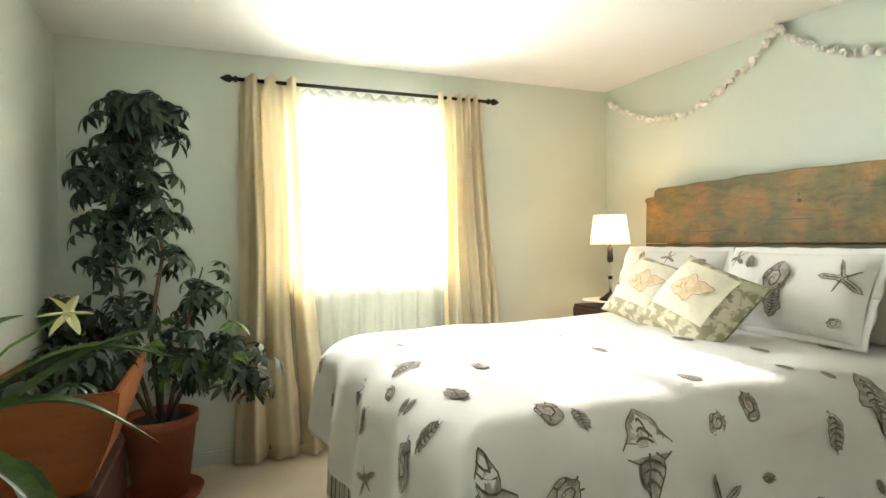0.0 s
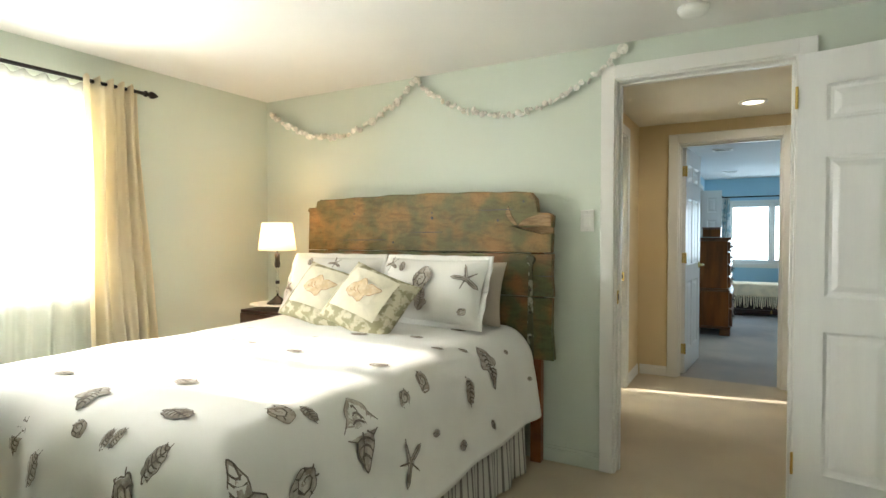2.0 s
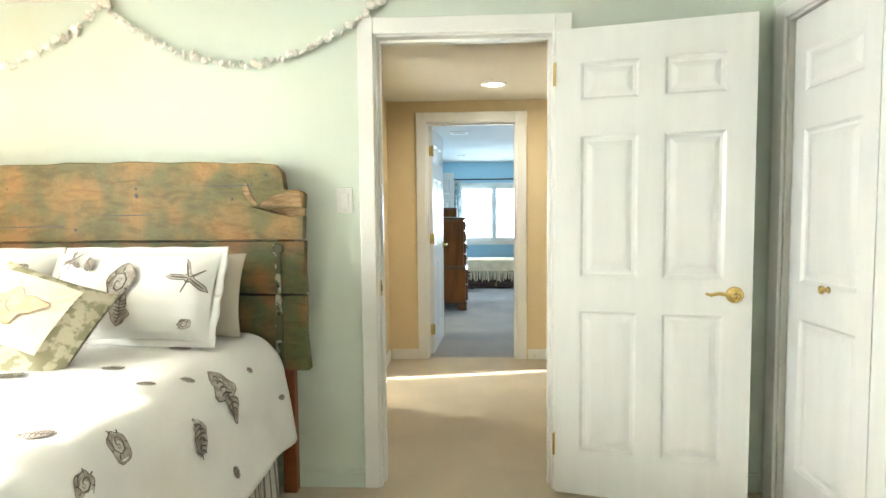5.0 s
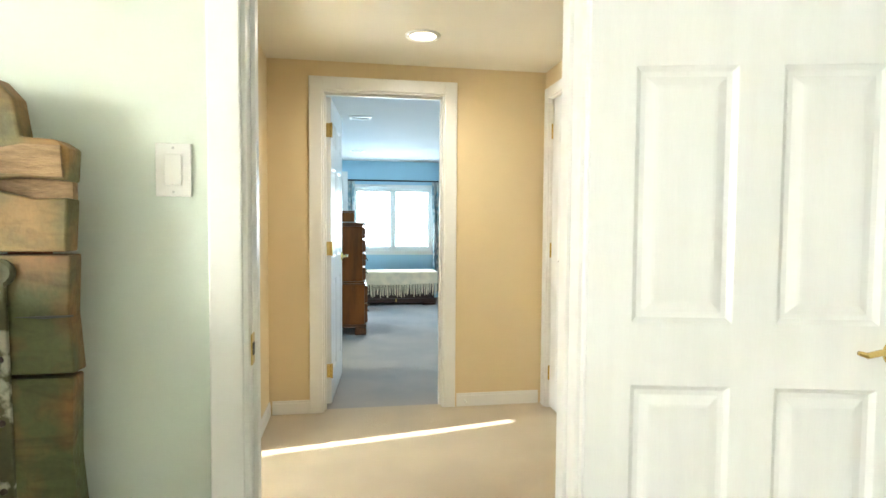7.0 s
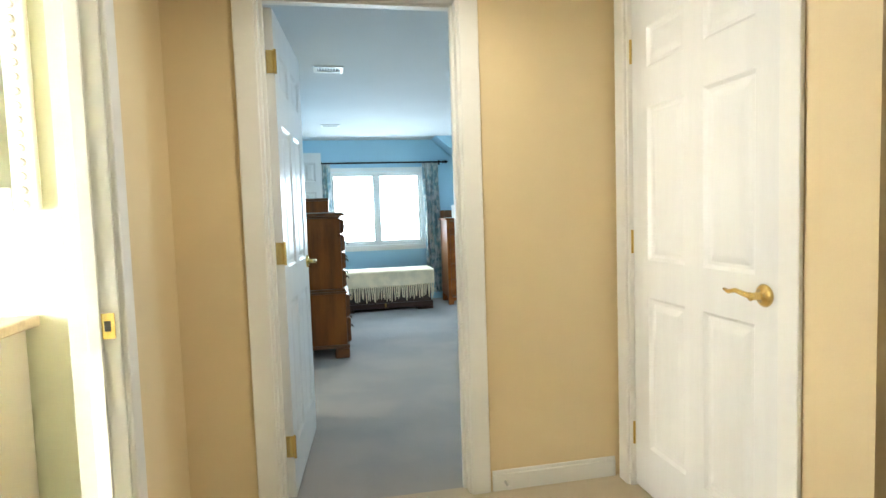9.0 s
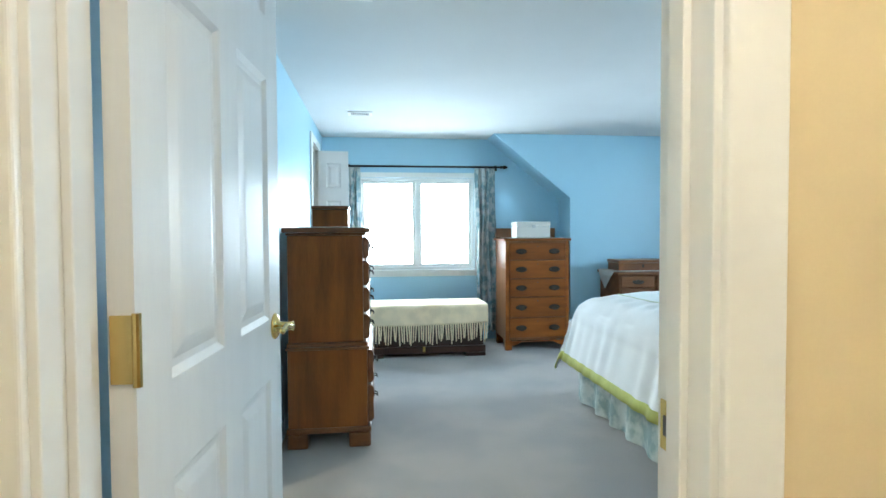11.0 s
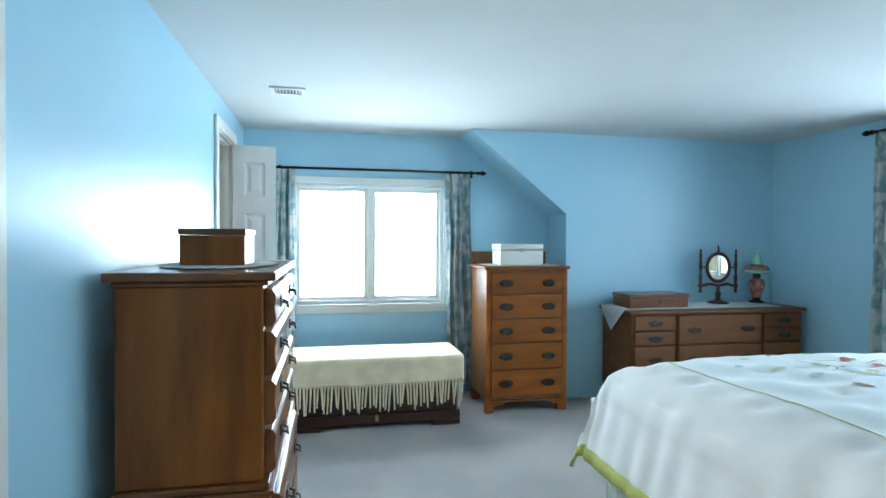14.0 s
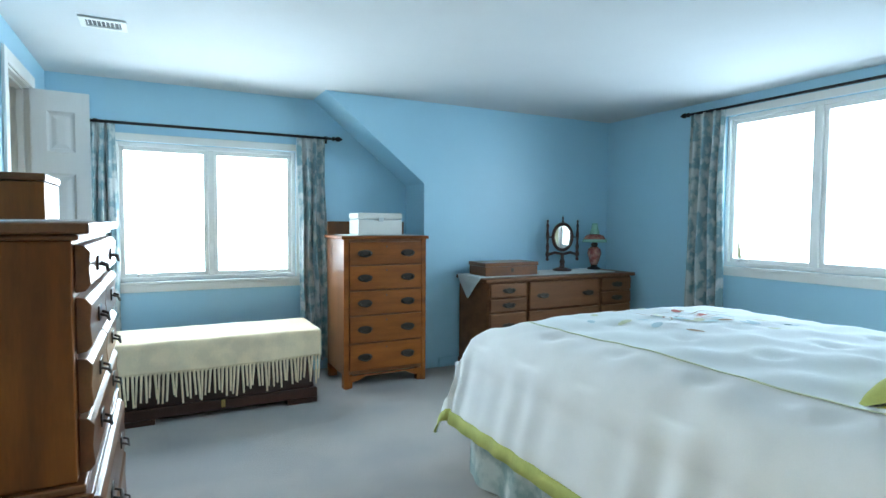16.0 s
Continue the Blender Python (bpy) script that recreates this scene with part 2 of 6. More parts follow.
GREEN_GLASS = material("green_milk_glass", (0.30, 0.58, 0.45), 0.2, vary=0.08, scale=10)
RUBY = material("painted_ruby_glass", (0.30, 0.07, 0.06), 0.2, vary=0.15, scale=18, second=(0.50, 0.24, 0.18))
SHADE = thin_cloth("lamp_shade_cloth", (0.86, 0.70, 0.47), 0.0, 0.36)
BULB = glowing("lit_lens", (1.0, 0.90, 0.72), 3.0)
GLASS = glass_material("window_glass")
CLEAR = glass_material("clear_glass_stem", (0.95, 0.97, 0.96))
STONE = material("beige_counter", (0.62, 0.52, 0.40), 0.3, vary=0.10, scale=12, fine=60)


def old_paint(name, worn, paint):
    """Weathered boards: green paint worn to orange-brown wood with dark grain."""
    m = material(name, worn, 0.6, vary=0.10, scale=3.0, fine=40, bump=0.10, dist=0.002, second=paint, mix=(0.42, 0.66), stretch=(2.4, 3, 2.1), random_tone=0.12)
    t = m.node_tree
    b = t.nodes["Principled BSDF"]
    was = b.inputs["Base Color"].links[0].from_socket
    co, mp, nz, rp, mx = t.nodes.new("ShaderNodeTexCoord"), t.nodes.new("ShaderNodeMapping"), t.nodes.new("ShaderNodeTexNoise"), t.nodes.new("ShaderNodeValToRGB"), t.nodes.new("ShaderNodeMix")
    mx.data_type, mx.blend_type = "RGBA", "MULTIPLY"
    mp.inputs["Scale"].default_value = (2.2, 6, 7)
    nz.inputs["Scale"].default_value, nz.inputs["Detail"].default_value, nz.inputs["Distortion"].default_value = 3.5, 8, 1.2
    rp.color_ramp.elements[0].position, rp.color_ramp.elements[1].position = 0.33, 0.55
    rp.color_ramp.elements[0].color, rp.color_ramp.elements[1].color = (0.70, 0.66, 0.60, 1), (1, 1, 1, 1)
    t.links.new(co.outputs["Object"], mp.inputs[0])
    t.links.new(mp.outputs[0], nz.inputs["Vector"])
    t.links.new(nz.outputs["Fac"], rp.inputs[0])
    mx.inputs[0].default_value = 1.0
    t.links.new(was, mx.inputs[6])
    t.links.new(rp.outputs[0], mx.inputs[7])
    t.links.new(mx.outputs[2], b.inputs["Base Color"])
    return m


OLD_BOARD = old_paint("weathered_painted_board", (0.30, 0.168, 0.052), (0.135, 0.12, 0.043))
GREEN_BOARD = old_paint("green_painted_board", (0.25, 0.115, 0.038), (0.088, 0.10, 0.036))
FRESH_WOOD = material("raw_split_wood", (0.36, 0.23, 0.11), 0.75, vary=0.14, scale=9, fine=60, bump=0.10, dist=0.002, second=(0.20, 0.12, 0.05), stretch=(1.2, 4, 6))
OLD_STRAP = material("flaking_painted_strap", (0.42, 0.40, 0.30), 0.7, vary=0.1, scale=22, fine=90, bump=0.10, dist=0.002, second=(0.085, 0.085, 0.04), mix=(0.52, 0.60))


# ---------- mesh helpers ----------
def put(name, bm, mat, parent=None, m=None, smooth=False, label="", kind="", category="", group=""):
    me = bpy.data.meshes.new(name)
    bm.normal_update()
    bm.to_mesh(me)
    bm.free()
    for x in (mat if isinstance(mat, (list, tuple)) else [mat]):
        me.materials.append(x)
    if smooth:
        me.polygons.foreach_set("use_smooth", [True] * len(me.polygons))
    ob = new(name, me)
    if parent is not None:
        ob.parent = parent
    if m is not None:
        ob.matrix_basis = m
    return tagged(ob, label, category, group, kind)


def part(name, bm, mat, parent, label="", m=None, smooth=False):
    return put(name, bm, mat, parent, m, smooth, label)


def thing(name, m, label, category, group="", kind=""):
    ob = new(name)
    ob.matrix_basis = m
    ob.empty_display_size = 0.1
    return tagged(ob, label, category, group, kind)


def boxes(*list_of, bevel=0.0, seg=2):
    """One mesh of boxes (x0, x1, y0, y1, z0, z1)."""
    bm = bmesh.new()
    for x0, x1, y0, y1, z0, z1 in list_of:
        bmesh.ops.create_cube(bm, size=1, matrix=Matrix.Translation(((x0 + x1) / 2, (y0 + y1) / 2, (z0 + z1) / 2)) @ Matrix.Diagonal((x1 - x0, y1 - y0, z1 - z0, 1)))
    if bevel:
        bmesh.ops.bevel(bm, geom=list(bm.edges), offset=bevel, segments=seg, affect="EDGES", profile=0.5)
    return bm


def lathe(profile, steps=24, m=Matrix()):
    """A turned shape from (radius, height) pairs."""
    bm = bmesh.new()
    rings = []
    for r, z in profile:
        rings.append([bm.verts.new(m @ Vector((r * math.cos(2 * math.pi * k / steps), r * math.sin(2 * math.pi * k / steps), z))) for k in range(steps)])
    for a, b in zip(rings, rings[1:]):
        for k in range(steps):
            bm.faces.new((a[k], a[(k + 1) % steps], b[(k + 1) % steps], b[k]))
    if profile[0][0] < 0.02:
        bm.faces.new(rings[0][::-1])
    if profile[-1][0] < 0.02:
        bm.faces.new(rings[-1])
    bmesh.ops.recalc_face_normals(bm, faces=bm.faces)
    return bm


def tube(points, radii, steps=8, bm=None):
    """A round bar along points."""
    bm = bm or bmesh.new()
    pts = [Vector(p) for p in points]
    if not isinstance(radii, (list, tuple)):
        radii = [radii] * len(pts)
    rings = []
    for k, p in enumerate(pts):
        way = (pts[min(k + 1, len(pts) - 1)] - pts[max(k - 1, 0)]).normalized()
        side = way.cross(Vector((0, 0, 1)))
        if side.length < 0.05:
            side = way.cross(Vector((1, 0, 0)))
        side.normalize()
        up = side.cross(way)
        rings.append([bm.verts.new(p + radii[k] * (math.cos(2 * math.pi * j / steps) * side + math.sin(2 * math.pi * j / steps) * up)) for j in range(steps)])
    made = []
    for a, b in zip(rings, rings[1:]):
        for j in range(steps):
            made.append(bm.faces.new((a[j], a[(j + 1) % steps], b[(j + 1) % steps], b[j])))
    made += [bm.faces.new(rings[0][::-1]), bm.faces.new(rings[-1])]
    return bm


def sheet(f, nu, nv, thick=0.0):
    """A surface f(u, v) for u, v in 0..1, with thickness when given."""
    bm = bmesh.new()
    g = [[bm.verts.new(f(i / nu, j / nv)) for j in range(nv + 1)] for i in range(nu + 1)]
    faces = [bm.faces.new((g[i][j], g[i + 1][j], g[i + 1][j + 1], g[i][j + 1])) for i in range(nu) for j in range(nv)]
    if thick:
        bm.normal_update()
        bmesh.ops.solidify(bm, geom=faces, thickness=thick)
    return bm


def prism(outline, y0, y1, bevel=0.0):
    """An outline in x, z drawn out from y0 to y1."""
    bm = bmesh.new()
    a = [bm.verts.new((x, y0, z)) for x, z in outline]
    b = [bm.verts.new((x, y1, z)) for x, z in outline]
    bm.faces.new(a)
    bm.faces.new(b[::-1])
    for k in range(len(a)):
        n = (k + 1) % len(a)
        bm.faces.new((a[n], a[k], b[k], b[n]))
    bmesh.ops.recalc_face_normals(bm, faces=bm.faces)
    if bevel:
        bmesh.ops.bevel(bm, geom=list(bm.edges), offset=bevel, segments=2, affect="EDGES", profile=0.5)
    return bm


# ---------- structure ----------
H1, HH, H2 = 2.225, 2.215, 2.205


def setting(name, bm, mat, label=""):
    return put(name, bm, mat, kind="structure", label=label)


def wall_along_y(name, x0, x1, y0, y1, h, mat, holes=()):
    """A wall that runs along y, with openings (ya, yb, za, zb)."""
    parts, at = [], y0
    for ya, yb, za, zb in sorted(holes):
        parts.append((x0, x1, at, ya, 0, h))
        if za > 0:
            parts.append((x0, x1, ya, yb, 0, za))
        parts.append((x0, x1, ya, yb, zb, h))
        at = yb
    parts.append((x0, x1, at, y1, 0, h))
    return setting(name, boxes(*parts), mat)


def wall_along_x(name, y0, y1, x0, x1, h, mat, holes=()):
    parts, at = [], x0
    for xa, xb, za, zb in sorted(holes):
        parts.append((at, xa, y0, y1, 0, h))
        if za > 0:
            parts.append((xa, xb, y0, y1, 0, za))
        parts.append((xa, xb, y0, y1, zb, h))
        at = xb
    parts.append((at, x1, y0, y1, 0, h))
    return setting(name, boxes(*parts), mat)


setting("ground", boxes((-400, 400, -400, 400, -3.3, -3.2)), material("lawn", (0.10, 0.13, 0.06), 0.9, vary=0.1, scale=0.3, fine=4))
setting("floor_1", boxes((-3.6, 2.4, -0.8, 5.06, -0.12, 0)), CARPET)
setting("floor_2", boxes((-1.14, 3.9, 5.06, 10.6, -0.12, 0)), CARPET_SKYLIT)
setting("floor_3", boxes((-3.0, -1.14, 5.06, 10.6, -0.12, -0.004)), TILE)
# sage bedroom
wall_along_y("wall_west_1", -3.55, -3.37, -0.75, 2.92, H1 + .2, SAGE, [(0.46, 1.50, 0.94, 1.97)])
wall_along_x("wall_south_1", -0.75, -0.57, -3.37, 0.86, H1 + .2, SAGE)
wall_along_x("wall_north_1", 2.74, 2.80, -3.37, 0.98, H1 + .2, SAGE, [(-0.858, -0.05, 0, 2.05)])
wall_along_y("wall_east_1", 0.86, 0.98, -0.75, 2.74, H1 + .2, SAGE, [(0.70, 2.63, 0, 2.035)])
setting("closet_back_wall", boxes((1.5, 1.6, 0.4, 2.74, 0, 2.2), (0.98, 1.5, 0.4, 0.5, 0, 2.2)), SAGE)
setting("ceiling_1", boxes((-3.55, 1.6, -0.75, 2.80, H1, H1 + 0.08)), CEIL)
# tan hall
wall_along_x("wall_south_2", 2.80, 2.86, -3.37, 2.3, HH + .2, TAN, [(-0.858, -0.05, 0, 2.05)])
wall_along_y("wall_west_2", -1.25, -1.13, 2.86, 5.0, HH + .2, TAN, [(3.76, 4.45, 0, 2.05)])
wall_along_x("wall_north_2", 5.0, 5.06, -3.0, 2.3, HH + .2, TAN, [(-0.808, -0.016, 0, 2.047)])
wall_along_y("wall_east_2", 0.655, 0.775, 3.83, 5.0, HH + .2, TAN, [(4.09, 4.91, 0, 2.035)])
setting("wall_stub", boxes((0.775, 2.3, 3.83, 3.93, 0, HH + .2)), TAN)
setting("wall_hall_end", boxes((2.3, 2.4, 2.8, 5.06, 0, HH + .2)), TAN)
setting("ceiling_2", boxes((-1.25, 2.4, 2.80, 5.06, HH, HH + 0.08)), CEIL_TAN)
# bathroom beside the hall
wall_along_y("wall_west_3", -2.72, -2.6, 2.86, 5.0, 2.4, PALE_GREEN, [(3.45, 4.205, 0.76, 1.67)])
setting("wall_bath_lining", boxes((-2.6, -1.25, 4.94, 4.998, 0, 2.3), (-2.6, -1.25, 2.862, 2.92, 0, 2.3)), PALE_GREEN)
setting("ceiling_3", boxes((-2.72, -1.25, 2.86, 5.0, 2.3, 2.38)), CEIL)
# blue bedroom
wall_along_x("wall_south_4", 5.06, 5.12, -3.0, 3.8, H2 + .2, BLUE, [(-0.808, -0.016, 0, 2.047)])
wall_along_y("wall_west_4", -1.075, -0.98, 5.12, 10.5, H2 + .2, BLUE, [(6.12, 6.92, 0, 2.05), (9.26, 9.86, 0, 2.0)])
wall_along_y("wall_east_4", 3.62, 3.8, 5.12, 9.97, H2 + .2, BLUE, [(7.36, 8.71, 0.90, 2.06)])
wall_along_x("wall_north_4", 10.35, 10.5, -0.98, 1.74, H2 + .2, BLUE, [(-0.60, 0.66, 0.78, 1.78)])
setting("wall_north_5", boxes((1.74, 3.8, 9.97, 10.12, 0, H2 + .2)), BLUE)
# dormer cheek with its sloped head
setting("dormer_cheek", prism([(1.62, 0), (1.74, 0), (1.74, H2 + .1), (0.80, H2 + .1), (0.80, H2), (1.62, 1.54)], 9.97, 10.35), BLUE)
setting("ceiling_4", boxes((-1.12, 3.8, 5.06, 10.5, H2, H2 + 0.08)), CEIL_DIMMED)
setting("bath_walls_2", boxes((-2.75, -2.65, 5.12, 8.3, 0, 2.4), (-2.65, -1.12, 8.2, 8.3, 0, 2.4)), PALE_GREEN)
setting("wall_closet_2", boxes((-1.8, -1.7, 8.9, 10.5, 0, 2.3), (-1.7, -1.12, 8.9, 9.0, 0, 2.3), (-1.7, -1.12, 10.4, 10.5, 0, 2.3)), TAN)
setting("ceiling_5", boxes((-2.75, -1.08, 5.12, 10.5, 2.3, 2.38)), CEIL)
# Unseen slab added over all rooms, keeps the sky out of ceiling gaps.
setting("roof", boxes((-3.7, 4.0, -0.9, 10.7, 2.5, 2.6)), TRIM)


def casing(name, along, plane, side, a, b, h, jamb, width=0.062, thick=0.018):
    """Trim round a doorway and its jamb lining. side: which way the face looks."""
    def bx(u0, u1, w0, w1, z0, z1):
        w0, w1 = min(w0, w1), max(w0, w1)
        return (u0, u1, w0, w1, z0, z1) if along == "x" else (w0, w1, u0, u1, z0, z1)
    p, out = plane + side * 0.0015, plane + side * thick
    lip = 0.008
    bm = boxes(bx(a - width, a + lip, p, out, 0, h + width), bx(b - lip, b + width, p, out, 0, h + width), bx(a + lip, b - lip, p, out, h - lip, h + width), bevel=0.005, seg=3)
    return setting(name, bm, TRIM)


def jamb(name, along, lo, hi, a, b, h):
    def bx(u0, u1, w0, w1, z0, z1):
        return (u0, u1, w0, w1, z0, z1) if along == "x" else (w0, w1, u0, u1, z0, z1)
    mid = (lo + hi) / 2
    bm = boxes(bx(a - 0.001, a + 0.018, lo - 0.003, hi + 0.003, 0, h), bx(b - 0.018, b + 0.001, lo - 0.003, hi + 0.003, 0, h), bx(a + 0.018, b - 0.018, lo - 0.003, hi + 0.003, h - 0.018, h + 0.001),
               bx(a + 0.018, a + 0.030, mid - 0.015, mid + 0.02, 0, h - 0.018), bx(b - 0.030, b - 0.018, mid - 0.015, mid + 0.02, 0, h - 0.018), bx(a + 0.030, b - 0.030, mid - 0.015, mid + 0.02, h - 0.030, h - 0.018), bevel=0.002)
    return setting(name, bm, TRIM)


casing("door_trim_1", "x", 2.74, -1, -0.858, -0.05, 2.05, 0)
casing("door_trim_2", "x", 2.86, 1, -0.858, -0.05, 2.05, 0)
jamb("door_jamb_1", "x", 2.74, 2.86, -0.858, -0.05, 2.05)
casing("door_trim_3", "x", 5.0, -1, -0.808, -0.016, 2.047, 0, width=0.072)
casing("door_trim_4", "x", 5.12, 1, -0.808, -0.016, 2.047, 0)
jamb("door_jamb_2", "x", 5.0, 5.12, -0.808, -0.016, 2.047)
casing("door_trim_5", "y", -1.13, 1, 3.76, 4.45, 2.05, 0)
jamb("door_jamb_3", "y", -1.25, -1.13, 3.76, 4.45, 2.05)
casing("door_trim_6", "y", 0.655, -1, 4.09, 4.91, 2.035, 0)
jamb("door_jamb_4", "y", 0.655, 0.775, 4.09, 4.91, 2.035)
casing("door_trim_7", "y", -0.98, 1, 6.12, 6.92, 2.05, 0, width=0.095)
jamb("door_jamb_5", "y", -1.075, -0.98, 6.12, 6.92, 2.05)
casing("door_trim_8", "y", -0.98, 1, 9.26, 9.86, 2.0, 0)
jamb("door_jamb_6", "y", -1.075, -0.98, 9.26, 9.86, 2.0)
casing("door_trim_9", "y", 0.86, -1, 0.70, 2.63, 2.035, 0)
jamb("door_jamb_7", "y", 0.86, 0.98, 0.70, 2.63, 2.035)


def skirting(name, along, plane, side, a, b, mat=TRIM):
    def bx(u0, u1, w0, w1, z0, z1):
        w0, w1 = min(w0, w1), max(w0, w1)
        return (u0, u1, w0, w1, z0, z1) if along == "x" else (w0, w1, u0, u1, z0, z1)
    p = plane + side * 0.001
    return setting(name, boxes(bx(a, b, p, plane + side * 0.013, 0, 0.072), bx(a, b, p, plane + side * 0.009, 0.072, 0.088), bevel=0.003), mat)


skirting("baseboard_1", "x", 2.74, -1, -3.35, -0.912, SAGE)
skirting("baseboard_2", "y", -3.37, 1, -0.55, 2.72, SAGE)
skirting("baseboard_3", "x", 5.0, -1, -1.11, -0.87)
skirting("baseboard_4", "x", 5.0, -1, 0.066, 0.63)
skirting("baseboard_5", "y", -1.13, 1, 4.52, 4.985)
skirting("baseboard_6", "y", -1.13, 1, 2.88, 3.68)
skirting("baseboard_7", "x", 10.35, -1, -0.985, 1.60, BLUE)
skirting("baseboard_8", "x", 9.97, -1, 1.76, 3.60, BLUE)
skirting("baseboard_9", "y", -0.98, 1, 7.03, 9.17, BLUE)
skirting("baseboard_10", "y", 0.655, -1, 3.85, 4.01)
skirting("baseboard_11", "x", 3.83, -1, 0.80, 2.29)
skirting("baseboard_12", "x", 2.74, -1, 0.03, 0.845, SAGE)


# ---------- doors ----------
def lever(parent, m, flip=1):
    h = part("door_handle", lathe([(0.0, 0), (0.032, 0), (0.034, 0.004), (0.027, 0.010), (0.012, 0.014), (0.011, 0.045), (0.013, 0.05), (0.0, 0.052)], 20, pose(0, 0, 0, 90)), BRASS, parent, "polished brass lever handle", m, True)
    pts = [(0, -0.045, 0), (-0.03 * flip, -0.047, 0.004), (-0.065 * flip, -0.046, 0.010), (-0.095 * flip, -0.045, 0.002), (-0.115 * flip, -0.045, 0.008)]
    part("lever", tube(pts, [0.009, 0.008, 0.0075, 0.007, 0.005], 10), BRASS, h, "", None, True)
    return h


def panel_door(name, m, w, h, label, cols=2, rows=(0.155, 0.60, 0.62), handle=0.905, hinges=True, thick=0.035, category="door", flip=1, hinge_z=(0.22, 1.03, 1.80)):
    """A moulded panel door: hinge edge at x = 0, front face looks to -y."""
    d = thing(name, m, label, category, kind="structure")
    stile = 0.105 if cols == 2 else 0.075
    mull = 0.10
    pw = (w - 2 * stile - (cols - 1) * mull) / cols
    gaps = (h - sum(rows)) / (len(rows) + 1.25)
    z, spans = h - gaps * 0.95, []
    for r in rows:
        spans.append((z - r, z))
        z -= r + gaps
    t = thick / 2
    bars = [(0, stile, -t, t, 0, h), (w - stile, w, -t, t, 0, h)]
    if cols == 2:
        bars.append((stile + pw, stile + pw + mull, -t, t, 0, h))
    for k in range(cols):
        x0 = stile + k * (pw + mull)
        edges = [0] + [v for s in spans[::-1] for v in s] + [h]
        for a, b in zip(edges[::2], edges[1::2]):
            bars.append((x0, x0 + pw, -t, t, a, b))
    part("frame", boxes(*bars), DOOR, d)
    for k in range(cols):
        x0 = stile + k * (pw + mull)
        for a, b in spans:
            bm = bmesh.new()
            for s in (-1, 1):
                rings = []
                for inset, deep in ((0.0, t), (0.012, t - 0.009), (0.024, t - 0.010), (0.045, t - 0.003), (0.052, t - 0.002)):
                    rings.append([bm.verts.new((x, s * deep, zz)) for x, zz in ((x0 + inset, a + inset), (x0 + pw - inset, a + inset), (x0 + pw - inset, b - inset), (x0 + inset, b - inset))])
                for r0, r1 in zip(rings, rings[1:]):
                    for j in range(4):
                        bm.faces.new((r0[j], r0[(j + 1) % 4], r1[(j + 1) % 4], r1[j]))
                bm.faces.new(rings[-1])
            bmesh.ops.recalc_face_normals(bm, faces=bm.faces)
            part("panel", bm, DOOR, d)
    if hinges:
        for z in hinge_z:
            hg = part("hinge", boxes((-0.004, 0.0, -t + 0.002, t - 0.004, z - 0.045, z + 0.045), bevel=0.001), BRASS, d, "brass butt hinge")
            part("hinge_pin", tube([(-0.004, -t - 0.004, z - 0.048), (-0.004, -t - 0.004, z + 0.048)], 0.006, 10), BRASS, hg)
    if handle:
        lever(d, pose(w - 0.065, -t, handle), flip)
        lever(d, pose(w - 0.065, t, handle, 0, 0, 180), -flip)
    return d


def heading(a, b):
    return math.degrees(math.atan2(b[1] - a[1], b[0] - a[0]))


panel_door("door_1", pose(-0.058, 2.712, 0.012, 0, 0, heading((-0.058, 2.712), (0.705, 2.543))), 0.775, 2.015, "white painted six-panel bedroom door standing wide open", hinge_z=(0.22, 1.83))
panel_door("door_2", pose(-0.768, 5.135, 0.012, 0, 0, heading((-0.768, 5.135), (-0.712, 5.90))), 0.765, 2.01, "white six-panel door with brass lever, open into the blue bedroom", handle=0.94)
panel_door("door_3", pose(0.688, 4.888, 0.012, 0, 0, -90), 0.775, 2.005, "white flat-panelled hall door with brass lever, closed")
panel_door("door_4", pose(-0.975, 9.835, 0.012, 0, 0, 5), 0.29, 1.97, "narrow white panelled closet door standing open", cols=1, rows=(0.24, 0.58, 0.62), handle=0, hinges=False)
for k in range(4):
    bf = panel_door("closet_door", pose(0.893, 2.60 - 0.475 * k, 0.012, 0, 0, -90), 0.47, 2.0, "white folding panel closet door with small brass knob, closed", cols=1, rows=(0.155, 0.60, 0.62), handle=0, hinges=False, category="closet door")
    if k in (0, 3):
        part("knob", lathe([(0, 0), (0.013, 0), (0.007, 0.008), (0.008, 0.014), (0.016, 0.022), (0.016, 0.028), (0, 0.034)], 16, pose(0, 0, 0, 90)), BRASS, bf, "round brass knob", pose(0.25 if k == 0 else 0.22, -0.0175, 0.95), True)


def strike(m):
    s = put("strike_plate", boxes((-0.0015, 0.0015, -0.018, 0.018, -0.035, 0.035), bevel=0.0006), BRASS, m=m, label="brass strike plate screwed to the white jamb", category="strike plate")
    part("latch_hole", boxes((0.0012, 0.003, -0.008, 0.008, -0.014, 0.014)), VENT_DARK, s)


strike(pose(-0.837, 2.772, 0.92))
strike(pose(-0.037, 5.09, 0.92, 0, 0, 180))
strike(pose(-1.155, 4.429, 0.91, 0, 0, -90))
strike(pose(-1.0, 6.899, 0.925, 0, 0, -90))


